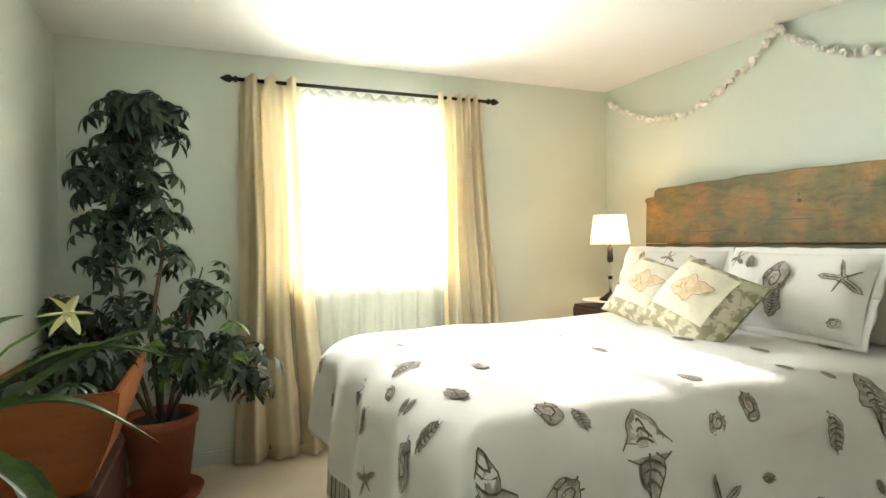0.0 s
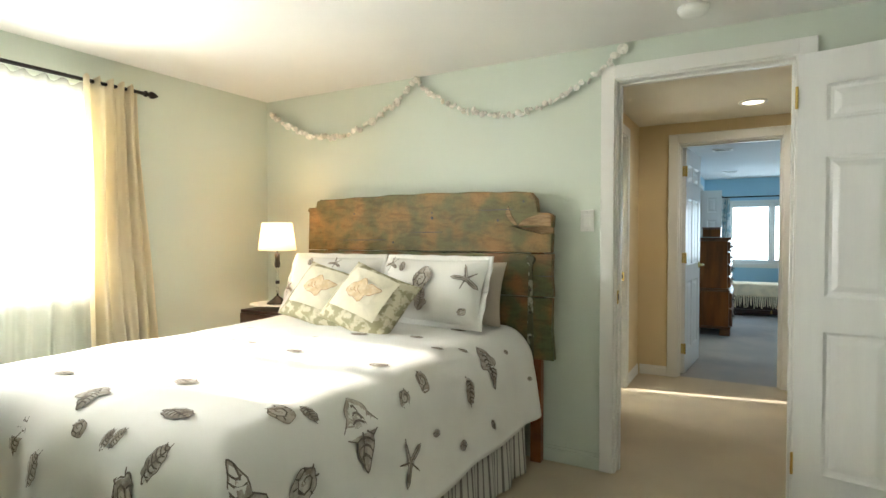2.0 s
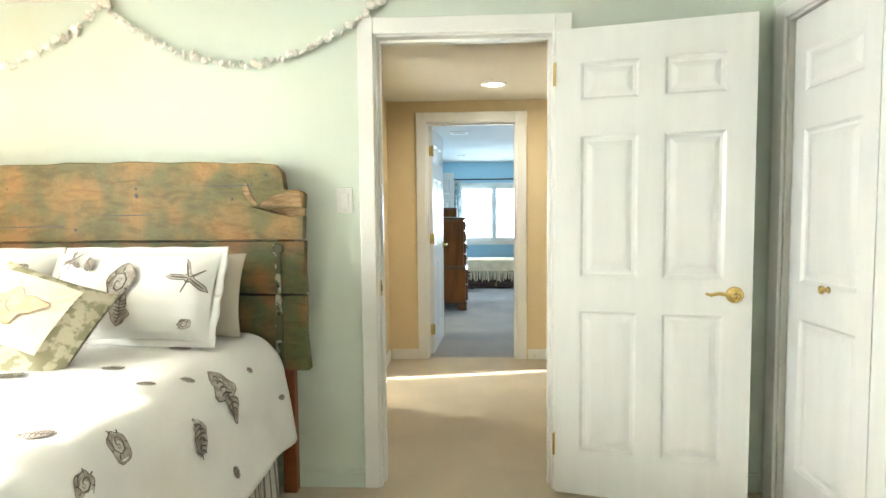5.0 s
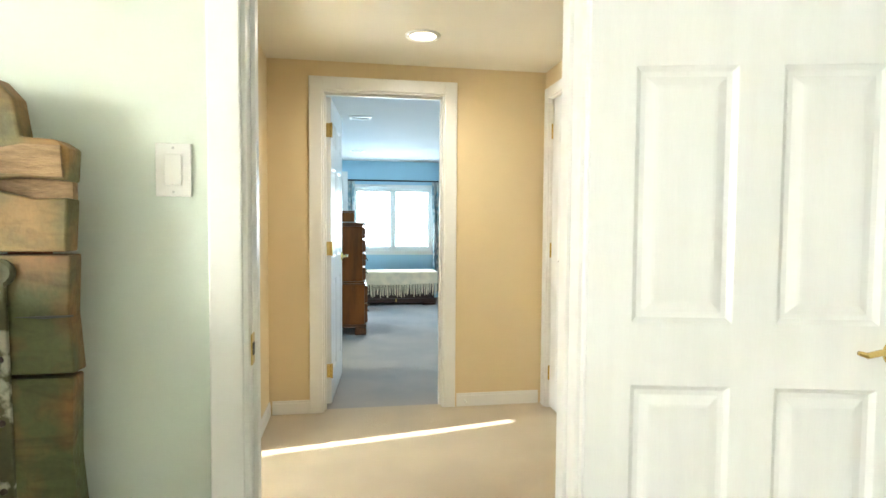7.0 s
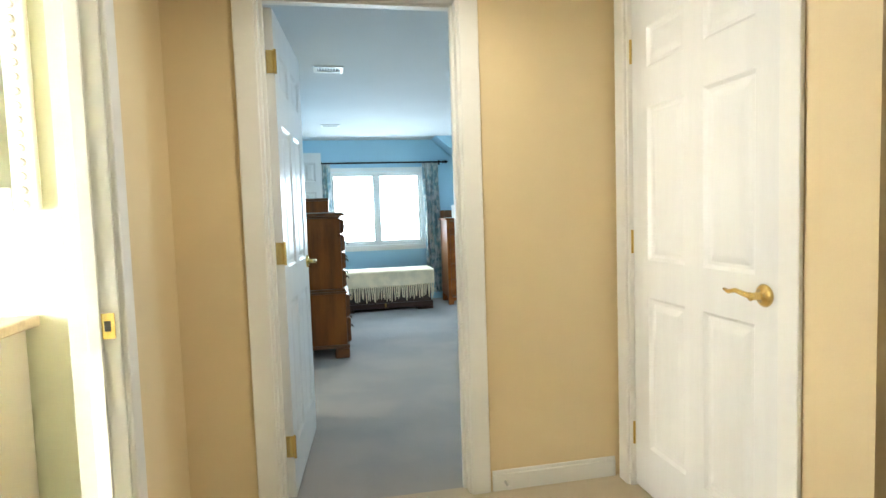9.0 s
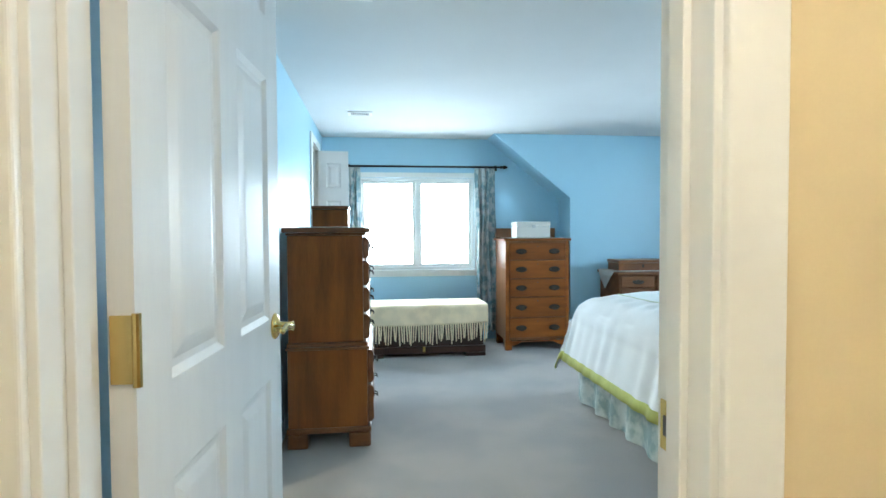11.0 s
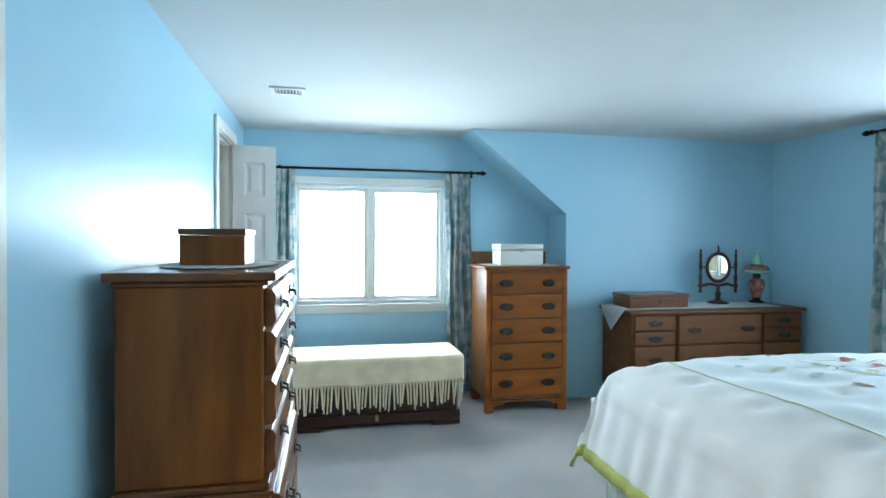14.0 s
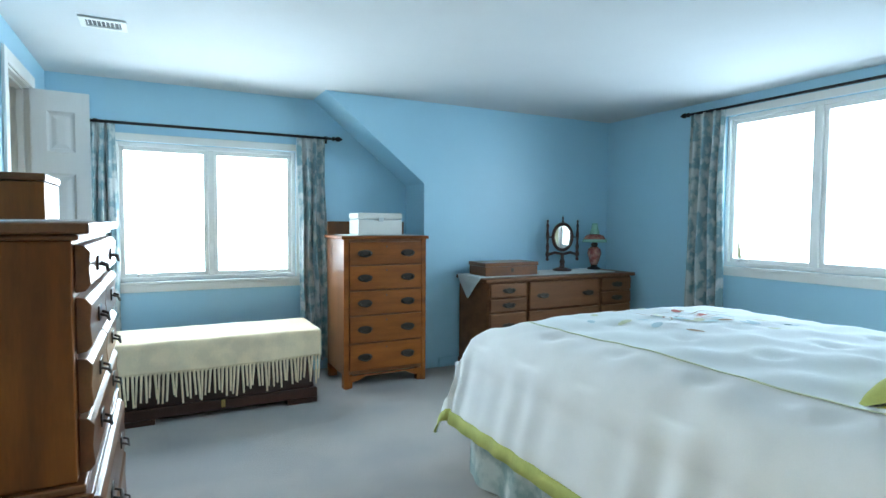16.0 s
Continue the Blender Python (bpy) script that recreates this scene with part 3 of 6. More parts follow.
# ---------- windows ----------
def window_unit(name, m, w, h, depth=0.15):
    """A white casement pair: origin at the sill's middle on the room face, y into the wall."""
    d = thing(name, m, "white casement window with two large bright panes", "window", kind="structure")
    f = 0.030
    part("window_frame", boxes((-w / 2 + 0.001, -w / 2 + f, 0.03, depth - 0.02, 0, h), (w / 2 - f, w / 2 - 0.001, 0.03, depth - 0.02, 0, h), (-w / 2 + f, w / 2 - f, 0.03, depth - 0.02, h - f, h), (-w / 2 + f, w / 2 - f, 0.03, depth - 0.02, 0, f), (-0.020, 0.020, 0.03, depth - 0.02, f, h - f), bevel=0.004), TRIM, d)
    part("window_sill", boxes((-w / 2 - 0.05, w / 2 + 0.05, -0.028, 0.03, -0.022, 0.0), bevel=0.004), TRIM, d)
    part("apron", boxes((-w / 2 - 0.035, w / 2 + 0.035, -0.012, -0.001, -0.075, -0.023), bevel=0.003), TRIM, d)
    part("trim", boxes((-w / 2 - 0.05, -w / 2 + 0.004, -0.012, -0.001, 0.001, h + 0.055), (w / 2 - 0.004, w / 2 + 0.05, -0.012, -0.001, 0.001, h + 0.055), (-w / 2 + 0.004, w / 2 - 0.004, -0.012, -0.001, h, h + 0.055), bevel=0.003), TRIM, d)
    for s in (-1, 1):
        x0, x1 = sorted((s * 0.021, s * (w / 2 - f - 0.001)))
        sash = part("sash", boxes((x0, x0 + 0.028, 0.055, 0.085, f, h - f), (x1 - 0.028, x1, 0.055, 0.085, f, h - f), (x0 + 0.028, x1 - 0.028, 0.055, 0.085, f, f + 0.030), (x0 + 0.028, x1 - 0.028, 0.055, 0.085, h - f - 0.030, h - f), bevel=0.003), TRIM, d)
        pane = part("pane", boxes((x0 + 0.016, x1 - 0.016, 0.068, 0.072, f + 0.018, h - f - 0.018)), GLASS, sash)
        pane.visible_shadow = False
        cr = part("crank_handle", tube([(s * (w / 2 - 0.14), 0.028, f + 0.01), (s * (w / 2 - 0.14), 0.005, f + 0.02), (s * (w / 2 - 0.19), -0.002, f + 0.03), (s * (w / 2 - 0.23), -0.004, f + 0.012)], 0.006, 8), PLASTIC, d, "", None, True)
    return d


window_unit("window_1", pose(-3.37, 0.98, 0.94, 0, 0, 90), 1.04, 1.03, 0.18)
window_unit("window_2", pose(0.03, 10.35, 0.78), 1.26, 1.0)
window_unit("window_3", pose(3.62, 8.035, 0.90, 0, 0, -90), 1.35, 1.16, 0.18)
window_unit("window_4", pose(-2.6, 3.8275, 0.76, 0, 0, 90), 0.755, 0.91, 0.12)


def far_house(m, label):
    """A plain neighbour house, washed out by daylight outside the window."""
    h = thing("house", m, label, "house")
    part("wall", boxes((-5, 5, 0, 7, -3.2, 3.0)), material("pale_siding", (0.72, 0.72, 0.70), 0.8, vary=0.03, stretch=(1, 1, 8)), h)
    part("roof", prism([(-5.5, 3.0), (5.5, 3.0), (0, 5.6)], -0.4, 7.4), material("roof_shingle", (0.20, 0.20, 0.21), 0.9, vary=0.1, fine=20), h)
    for x in (-2.6, 1.8):
        w = part("window", boxes((x - 0.6, x + 0.6, -0.05, 0.02, 0.2, 1.6), bevel=0.02), TRIM, h)
        part("pane", boxes((x - 0.5, x + 0.5, -0.07, -0.052, 0.3, 1.5)), VENT_DARK, w)


far_house(pose(1.5, 30, 0), "pale sided neighbouring house with dark roof")


# ---------- cloth ----------
def curtain(name, m, w_top, w_bot, h, mat, label, folds=5, depth=0.035, lean=0.0, seed=1, category="curtain", group="", steps=90, thick=0.0022):
    """A hanging panel: origin at its top middle, x along the rod, folds along y."""
    rnd = random.Random(seed)
    ph = [rnd.uniform(0, 6.28) for _ in range(4)]

    def f(u, v):
        w = w_top + (w_bot - w_top) * v ** 1.4
        x = (u - 0.5) * w + lean * v ** 1.5
        a = 0.55 + 0.45 * min(1, v * 4)
        y = a * depth * (math.sin(2 * math.pi * folds * u + ph[0] + 0.7 * math.sin(2.2 * v + ph[1])) + 0.45 * math.sin(2 * math.pi * folds * 1.73 * u + ph[2] + 1.4 * v))
        z = -h * v + (0.012 * math.sin(2 * math.pi * folds * u + ph[3]) if v > 0.99 or v < 0.01 else 0)
        return Vector((x + 0.006 * math.sin(9 * v + 5 * u + ph[2]), y, z))
    return put(name, sheet(f, steps, 26, thick), mat, m=m, smooth=True, label=label, category=category, group=group)


def curtain_rod(m, half_a, half_b, r, label, brackets):
    """A dark rod along local x with finials, held by brackets."""
    rod = put("curtain_rod", tube([(half_a, 0, 0), (half_b, 0, 0)], r, 12), IRON, m=m, smooth=True, label=label, category="curtain rod")
    for x, s in ((half_a, -1), (half_b, 1)):
        part("finial", lathe([(0, -0.012), (r * 1.6, -0.01), (r * 1.7, 0.0), (r * 0.9, 0.008), (r * 2.0, 0.028), (r * 1.7, 0.045), (r * 0.7, 0.065), (0, 0.075)], 14), IRON, rod, "", pose(x, 0, 0, 0, 90 * s, 0), True)
    for x in brackets:
        part("bracket", boxes((x - 0.006, x + 0.006, 0.0, 0.094, -0.006, 0.006), (x - 0.012, x + 0.012, 0.088, 0.094, -0.03, 0.03), bevel=0.002), IRON, rod)


# sage bedroom window dressing (local x of the rod runs along +y of the room)
curtain_rod(pose(-3.27, 0, 2.055, 0, 0, 90), 0.25, 1.75, 0.0105, "black iron curtain rod with pointed finials above the window", (0.31, 1.69))
curtain("curtain", pose(-3.262, 0.43, 2.075, 0, 0, 90), 0.31, 0.50, 2.06, CREAM_CURTAIN, "cream cotton curtain drawn aside, hem on the carpet", 3, 0.05, 0.03, 3, group="cream curtains")
curtain("curtain", pose(-3.262, 1.55, 2.075, 0, 0, 90), 0.29, 0.42, 2.06, CREAM_CURTAIN, "cream cotton curtain drawn aside beside the lamp", 5, 0.032, 0.09, 5, group="cream curtains")
curtain("sheer_curtain", pose(-3.315, 0.98, 2.04, 0, 0, 90), 1.16, 1.2, 1.98, SHEER, "white sheer curtain with gathered top before the window", 13, 0.014, 0, 8, category="sheer curtain", steps=150, thick=0.0)
# Unseen cloth added so that only a thin strip of sun enters the hall.
curtain("sun_slit_cloth", pose(-2.565, 3.745, 1.86, 0, 0, 90), 0.69, 0.69, 1.12, SLIT_CLOTH, "unseen white cloth narrowing the sun to a strip on the hall carpet", 6, 0.010, 0, 8, thick=0.0)
# blue bedroom window dressing
curtain_rod(pose(0, 10.255, 1.89), -0.735, 0.943, 0.0105, "thin dark curtain rod above the dormer window", (-0.70, 0.90))
curtain("curtain", pose(-0.655, 10.27, 1.895), 0.16, 0.19, 1.80, DAMASK, "blue and grey leaf-patterned curtain drawn aside", 3, 0.026, 0, 11, group="blue grey curtains")
curtain("curtain", pose(0.765, 10.27, 1.895), 0.22, 0.25, 1.80, DAMASK, "blue and grey leaf-patterned curtain beside the tall chest", 4, 0.026, 0.05, 12, group="blue grey curtains")
curtain_rod(pose(3.525, 0, 2.11, 0, 0, -90), -8.98, -7.0, 0.0105, "dark curtain rod with turned finials above the side window", (-8.93, -7.05))
curtain("curtain", pose(3.545, 8.80, 2.115, 0, 0, -90), 0.30, 0.36, 2.08, DAMASK, "blue and grey striped leaf curtain hanging to the carpet", 4, 0.052, 0, 14, group="blue grey curtains")
curtain("curtain", pose(3.545, 7.20, 2.115, 0, 0, -90), 0.28, 0.34, 2.08, DAMASK, "blue and grey striped leaf curtain hanging to the carpet", 4, 0.052, 0, 15, group="blue grey curtains")


# ---------- bedding ----------
class Cover:
    """A cover draped over a bed: place(s, t) gives the cloth's surface. s runs across, t from the head over the foot."""

    def __init__(self, half, length, top, hang, foot_hang, r, flare, crown, wrinkle, seed):
        self.half, self.length, self.top, self.hang, self.foot_hang, self.r, self.flare, self.crown, self.wrinkle = half, length, top, hang, foot_hang, r, flare, crown, wrinkle
        self.tuft, self.pleat = 0.0, 13
        self.off = Vector((seed * 3.1, seed * 1.7, 0.3))
        self.s_end, self.t_end = half - r + r * math.pi / 2 + hang, length - r + r * math.pi / 2 + foot_hang

    def edge(self, d, size):
        flat, arc = size - self.r, self.r * math.pi / 2
        if d < flat:
            return d, 0.0
        if d < flat + arc:
            a = (d - flat) / self.r
            return flat + self.r * math.sin(a), self.r * (1 - math.cos(a))
        more = d - flat - arc
        return size + self.flare * more, self.r + more * math.sqrt(max(0.1, 1 - self.flare ** 2))

    def place(self, s, t, lift=0.0):
        x, dx = self.edge(abs(s), self.half)
        y, dy = self.edge(max(t, 0), self.length)
        drop = (dx ** 3 + dy ** 3) ** (1 / 3)
        corner = min(dx, dy)
        fold = 0.0
        if dx > 0.02:
            fold += min(1, dx / 0.25) * self.wrinkle * 1.6 * math.sin(t * self.pleat + 2.0 * math.sin(t * 3.1)) * max(0.0, 0.25 + 1.3 * noise.noise(Vector((t * 2.6, s * 0.4, 3))))
        foldy = min(1, dy / 0.25) * self.wrinkle * 1.6 * math.sin(s * (self.pleat - 1) + 1.5 * math.sin(s * 2.7)) if dy > 0.02 else 0.0
        n = self.wrinkle * (noise.noise(Vector((s * 3.2, t * 3.2, 0)) + self.off) + 0.5 * noise.noise(Vector((s * 8, t * 5, 1)) + self.off))
        z = self.top - drop + self.crown * max(0, 1 - (s / self.half) ** 2) * max(0.0, 1 - (t / self.length) ** 4) ** 0.5 + (n if drop < 0.1 else n * 0.2) + lift * (1 if drop < self.r else 0)
        if self.tuft and drop < 0.1:
            a, b = (s + 0.17) % 0.34 - 0.17, (t + 0.05) % 0.36 - 0.18
            z -= self.tuft * math.exp(-(a * a + b * b) / 0.0030) - 0.35 * self.tuft * math.cos(a * 18) * math.cos(b * 17)
        out = lift if drop >= self.r * 0.7 else 0
        return Vector((math.copysign(x + fold + (out if dx >= dy else 0) + 0.05 * corner, s), -(y + foldy + (out if dy > dx else 0) + 0.05 * corner), z + 0.10 * corner))

    def sheet(self, nu, nv, thick, s0=None, s1=None, t0=0.0, t1=None, lift=0.0):
        s0, s1, t1 = -self.s_end if s0 is None else s0, self.s_end if s1 is None else s1, self.t_end if t1 is None else t1
        return sheet(lambda u, v: self.place(s0 + (s1 - s0) * u, t0 + (t1 - t0) * v, lift), nu, nv, thick)

    def patch(self, outline, at, turn, lift):
        """A flat printed shape laid on the cloth: outline in metres round (0, 0)."""
        bm = bmesh.new()
        c, s = math.cos(turn), math.sin(turn)
        rings = []
        for k in (0.0, 0.5, 1.0):
            rings.append([bm.verts.new(self.place(at[0] + k * (c * x - s * y), at[1] + k * (s * x + c * y), lift)) for x, y in outline] if k else [bm.verts.new(self.place(*at, lift))])
        n = len(outline)
        for j in range(n):
            bm.faces.new((rings[0][0], rings[1][j], rings[1][(j + 1) % n]))
            bm.faces.new((rings[1][j], rings[2][j], rings[2][(j + 1) % n], rings[1][(j + 1) % n]))
        return bm

    def stroke(self, line, at, turn, lift, width, bm=None):
        bm = bm or bmesh.new()
        c, s = math.cos(turn), math.sin(turn)
        prev = None
        for k, (x, y) in enumerate(line):
            a, b = line[max(0, k - 1)], line[min(len(line) - 1, k + 1)]
            dx, dy = b[0] - a[0], b[1] - a[1]
            n = math.hypot(dx, dy) or 1
            w = width * (0.35 + 0.65 * math.sin(math.pi * (k + 0.4) / len(line)))
            pair = []
            for q in (-1, 1):
                px, py = x - q * dy / n * w, y + q * dx / n * w
                pair.append(bm.verts.new(self.place(at[0] + c * px - s * py, at[1] + s * px + c * py, lift)))
            if prev:
                bm.faces.new((prev[0], prev[1], pair[1], pair[0]))
            prev = pair
        return bm


def shell_shape(kind, size, rnd):
    """Outline and inner lines of one printed shell, in metres."""
    o, lines = [], []
    n = 40
    for k in range(n):
        a = 2 * math.pi * k / n
        if kind == "conch":
            y = math.cos(a)
            wide = 0.62 * max(0.0, 1 - abs(y) ** 1.6) ** 0.8 * (1.25 if y > -0.05 else 0.72) * (1 + 0.12 * math.sin(11 * y))
            o.append((size * math.copysign(wide, math.sin(a)), size * 1.15 * y))
        elif kind == "spiral":
            r = 0.72 + 0.18 * math.cos(a) + 0.05 * math.sin(5 * a)
            o.append((size * r * math.cos(a), size * 0.72 * r * math.sin(a)))
        elif kind == "star":
            r = 0.22 + 0.85 * max(0, math.cos(2.5 * a)) ** 4 + 0.85 * max(0, -math.cos(2.5 * a)) ** 40 * 0.1
            o.append((size * r * math.sin(a), size * r * math.cos(a)))
        else:
            r = 0.78 + 0.05 * math.cos(9 * a)
            o.append((size * 0.62 * r * math.sin(a), size * r * math.cos(a)))
    if kind == "star":
        lines = [[(size * q * 0.9 * math.sin(2 * math.pi * k / 5), size * q * 0.9 * math.cos(2 * math.pi * k / 5)) for q in (0.05, 0.3, 0.6, 0.9)] for k in range(5)]
    elif kind == "spiral":
        lines = [[(size * (0.1 + 0.055 * k) * math.cos(k * 0.9), size * 0.7 * (0.1 + 0.055 * k) * math.sin(k * 0.9)) for k in range(11)]]
        lines += [[(size * q * math.cos(b), size * 0.7 * q * math.sin(b)) for q in (0.5, 0.62, 0.75)] for b in (0.3, 1.0, 1.8, 2.6, 3.6, 4.6)]
    else:
        for k in range(7):
            y = 0.85 - 0.24 * k
            w = 0.42 * max(0.1, 1 - abs(y) ** 1.5)
            lines.append([(size * w * q, size * (y - 0.16 * q * q + 0.10 * q)) for q in (-1, -0.5, 0, 0.5, 1)])
        lines.append([(size * 0.16 * math.sin(q * 2), -size * q * 0.9) for q in (-0.5, -0.1, 0.3, 0.7, 1.1)])
    lines.append(o[::1] + o[:1])
    return o, lines


def print_shells(cover, parent, spots):
    for s, t, kind, size, turn in spots:
        rnd = random.Random(int(1000 * (s + 5) + 77 * t))
        size *= 0.78
        o, lines = shell_shape(kind, size, rnd)
        pr = part("shell_print", cover.patch(o, (s, t), turn, 0.0065), PRINT, parent, "grey-brown printed %s shell" % ("starfish" if kind == "star" else "sea"))
        bm = bmesh.new()
        for line in lines:
            cover.stroke(line, (s, t), turn, 0.0082, size * 0.042 if len(line) < 30 else size * 0.028, bm)
        part("print_line", bm, PRINT_DARK, pr)
        pale = [[(x * 0.55 + size * 0.10, y * 0.55) for x, y in line] for line in lines[:3]]
        bm = bmesh.new()
        for line in pale:
            cover.stroke(line, (s, t), turn, 0.0074, size * 0.075, bm)
        part("print_light", bm, PRINT_PALE, pr)


def pillow(name, m, w, h, thick, mat, label, flange=0.0, category="pillow", group=""):
    """A stuffed pillow: w along x, h along z, thickness along y, with a flat flange if given."""
    def shape(side):
        def f(u, v):
            a, b = 2 * u - 1, 2 * v - 1
            pinch = 1 - 0.055 * (1 - abs(a) ** 2) * abs(b) ** 3
            pinch2 = 1 - 0.055 * (1 - abs(b) ** 2) * abs(a) ** 3
            full = (max(0, 1 - abs(a) ** 2.6) * max(0, 1 - abs(b) ** 2.6)) ** 0.55
            w1 = noise.noise(Vector((a * 2 + w * 9, b * 2, side + h)))
            return Vector((a * w / 2 * pinch2, side * (thick / 2 * full * (1 + 0.10 * w1) + 0.003), b * h / 2 * pinch))
        return f
    ob = thing(name, m, label, category, group)
    bm = sheet(shape(-1), 26, 20)
    bm2 = sheet(shape(1), 26, 20)
    me = bpy.data.meshes.new("tmp")
    bm2.to_mesh(me)
    bm2.free()
    bm.from_mesh(me)
    bpy.data.meshes.remove(me)
    bmesh.ops.recalc_face_normals(bm, faces=bm.faces)
    part("cover", bm, mat, ob, "", None, True)
    if flange:
        def fl(u, v):
            a = 2 * math.pi * u
            c, s = math.cos(a), math.sin(a)
            k = 1 / max(abs(c), abs(s))
            x, z = c * k * (w / 2 - 0.012), s * k * (h / 2 - 0.012)
            g = flange * v
            return Vector((x + g * (1 if abs(c) >= abs(s) * 0.98 else 0) * math.copysign(1, c) + (g * c * k if abs(c) < abs(s) * 0.98 else 0), 0.006 * math.sin(14 * a) * v, z + g * (1 if abs(s) >= abs(c) * 0.98 else 0) * math.copysign(1, s) + (g * s * k if abs(s) < abs(c) * 0.98 else 0)))
        part("flange", sheet(fl, 80, 3, 0.003), mat, ob, "", None, True)
    return ob


class Plain:
    """The front of a pillow, for pictures on it."""

    def __init__(self, w, h, thick):
        self.w, self.h, self.thick = w, h, thick

    def place(self, s, t, lift=0.0):
        a, b = max(-1, min(1, 2 * s / self.w)), max(-1, min(1, 2 * t / self.h))
        full = (max(0, 1 - abs(a) ** 2.6) * max(0, 1 - abs(b) ** 2.6)) ** 0.55
        return Vector((s, -(self.thick / 2 * full * 1.06 + 0.004 + lift), t))

    patch, stroke = Cover.patch, Cover.stroke


# ---------- sage bedroom: bed ----------
BX, BY = -2.03, 2.58
bed = thing("bed", pose(BX, BY, 0), "double bed with white shell-print duvet and striped skirt", "bed")
part("mattress", boxes((-0.74, 0.74, -1.94, -0.02, 0.36, 0.70), bevel=0.04), LINEN, bed)
part("base", boxes((-0.74, 0.74, -1.93, -0.02, 0.10, 0.355), bevel=0.01), SKIRT, bed)
for sx in (-0.66, 0.66):
    for sy in (-1.86, -0.1):
        part("leg", boxes((sx - 0.03, sx + 0.03, sy - 0.03, sy + 0.03, 0, 0.099)), DARKWOOD, bed)
skirt_part = None
for axis in ("right", "left", "foot"):
    def skirt_at(u, v, axis=axis, lift=0.0):
        ripple = 0.010 * math.sin(60 * u) * (0.3 + v) + lift + 0.02 * v
        if axis == "foot":
            return Vector(((u - 0.5) * 1.50, -1.95 - ripple, 0.40 - 0.394 * v))
        return Vector(((0.752 + ripple) * (1 if axis == "right" else -1), -1.94 + 1.92 * u, 0.40 - 0.394 * v))
    sk = part("bed_skirt", sheet(skirt_at, 150, 5, 0.0), SKIRT, bed, "white bed skirt with narrow grey stripes", None, True)
    if axis == "left":
        continue
    for k in range(46):
        u = (k + 0.5) / 46
        hw = 0.0022 if k % 2 else 0.0042
        part("stripe", sheet(lambda a, v, u=u, hw=hw: skirt_at(u + (2 * a - 1) * hw, v, lift=0.003), 1, 5), STRIPE, sk)
duvet_shape = Cover(0.80, 1.98, 0.745, 0.28, 0.30, 0.16, 0.15, 0.035, 0.013, 2)
duvet = put("duvet", duvet_shape.sheet(120, 130, 0.003, t0=0.03), LINEN, m=pose(BX, BY, 0), smooth=True, label="white cotton duvet with grey-brown sea shell prints", category="duvet")
SPOTS = [
    (0.86, 1.90, "conch", .115, -1.57),
    (0.84, 1.44, "conch", .12, 1.57),
    (0.88, 1.70, "spiral", .085, 1.2),
    (0.80, 1.19, "spiral", .06, .9),
    (0.99, 1.23, "star", .10, 1.4),
    (0.88, 0.74, "scallop", .085, 1.4),
    (0.82, 0.52, "conch", .11, 1.57),
    (0.95, 1.05, "scallop", .035, .2),
    (1.06, 0.85, "scallop", .05, .2),
    (1.06, 0.58, "scallop", .038, 1.1),
    (0.80, 0.31, "scallop", .03, .3),
    (0.96, 0.13, "scallop", .028, .2),
    (0.68, 1.67, "spiral", .08, 0.1),
    (0.73, 1.60, "scallop", .05, 1.4),
    (0.77, 1.05, "spiral", .07, .4),
    (0.47, 1.83, "scallop", .08, 1.5),
    (0.09, 1.85, "conch", .08, 2.6),
    (0.25, 1.65, "scallop", .07, 1.5),
    (0.33, 1.96, "scallop", .045, .3),
    (0.21, 1.14, "scallop", .055, 1.5),
    (-0.03, 1.14, "scallop", .04, 1.5),
    (0.09, 0.89, "scallop", .025, 1.3),
    (0.23, 0.75, "scallop", .07, 1.5),
    (0.46, 0.62, "scallop", .05, 1.2),
    (0.54, 0.36, "scallop", .06, 1.5),
    (0.64, 0.74, "scallop", .04, 1.2),
    (0.71, 0.63, "scallop", .035, .8),
    (-0.21, 1.78, "scallop", .06, 1.4),
    (0.62, 1.13, "scallop", .06, 1.3),
    (0.49, 2.05, "spiral", .10, .9),
    (0.07, 2.07, "scallop", .07, .3),
    (-0.09, 2.02, "scallop", .075, .2),
    (0.37, 1.95, "scallop", .045, .4),
    (0.56, 1.97, "scallop", .07, .3),
    (0.17, 2.22, "star", .07, .3),
    (0.19, 1.95, "spiral", .05, .4),
    (-0.74, 2.05, "scallop", .06, .3),
    (-0.36, 2.23, "scallop", .05, .3),
    (-0.54, 2.16, "scallop", .05, .2),
    (-0.45, 0.8, "scallop", 0.05, 1.0), (-0.5, 1.4, "scallop", 0.06, 1.2), (-0.2, 1.1, "scallop", 0.05, 0.4),
]
print_shells(duvet_shape, duvet, SPOTS)

# pillows lean on the headboard
sham_l = pillow("pillow", pose(-2.39, 2.33, 0.955, -24, 0, 4), 0.64, 0.35, 0.17, LINEN, "white pillow sham with grey shell prints", 0.03, group="shell pillows")
sham_r = pillow("pillow", pose(-1.70, 2.31, 0.955, -22, 0, -3), 0.64, 0.35, 0.17, LINEN, "white pillow sham with a large grey nautilus print", 0.03, group="shell pillows")
face = Plain(0.64, 0.35, 0.17)
print_shells(face, sham_r, [(-0.01, 0.02, "spiral", 0.115, 1.2), (0.01, -0.075, "conch", 0.065, 2.9), (0.24, 0.05, "star", 0.095, 0.3), (-0.16, 0.10, "scallop", 0.05, 0.4), (0.24, -0.12, "spiral", 0.04, 0.4), (-0.25, 0.12, "star", 0.075, 0.4)])
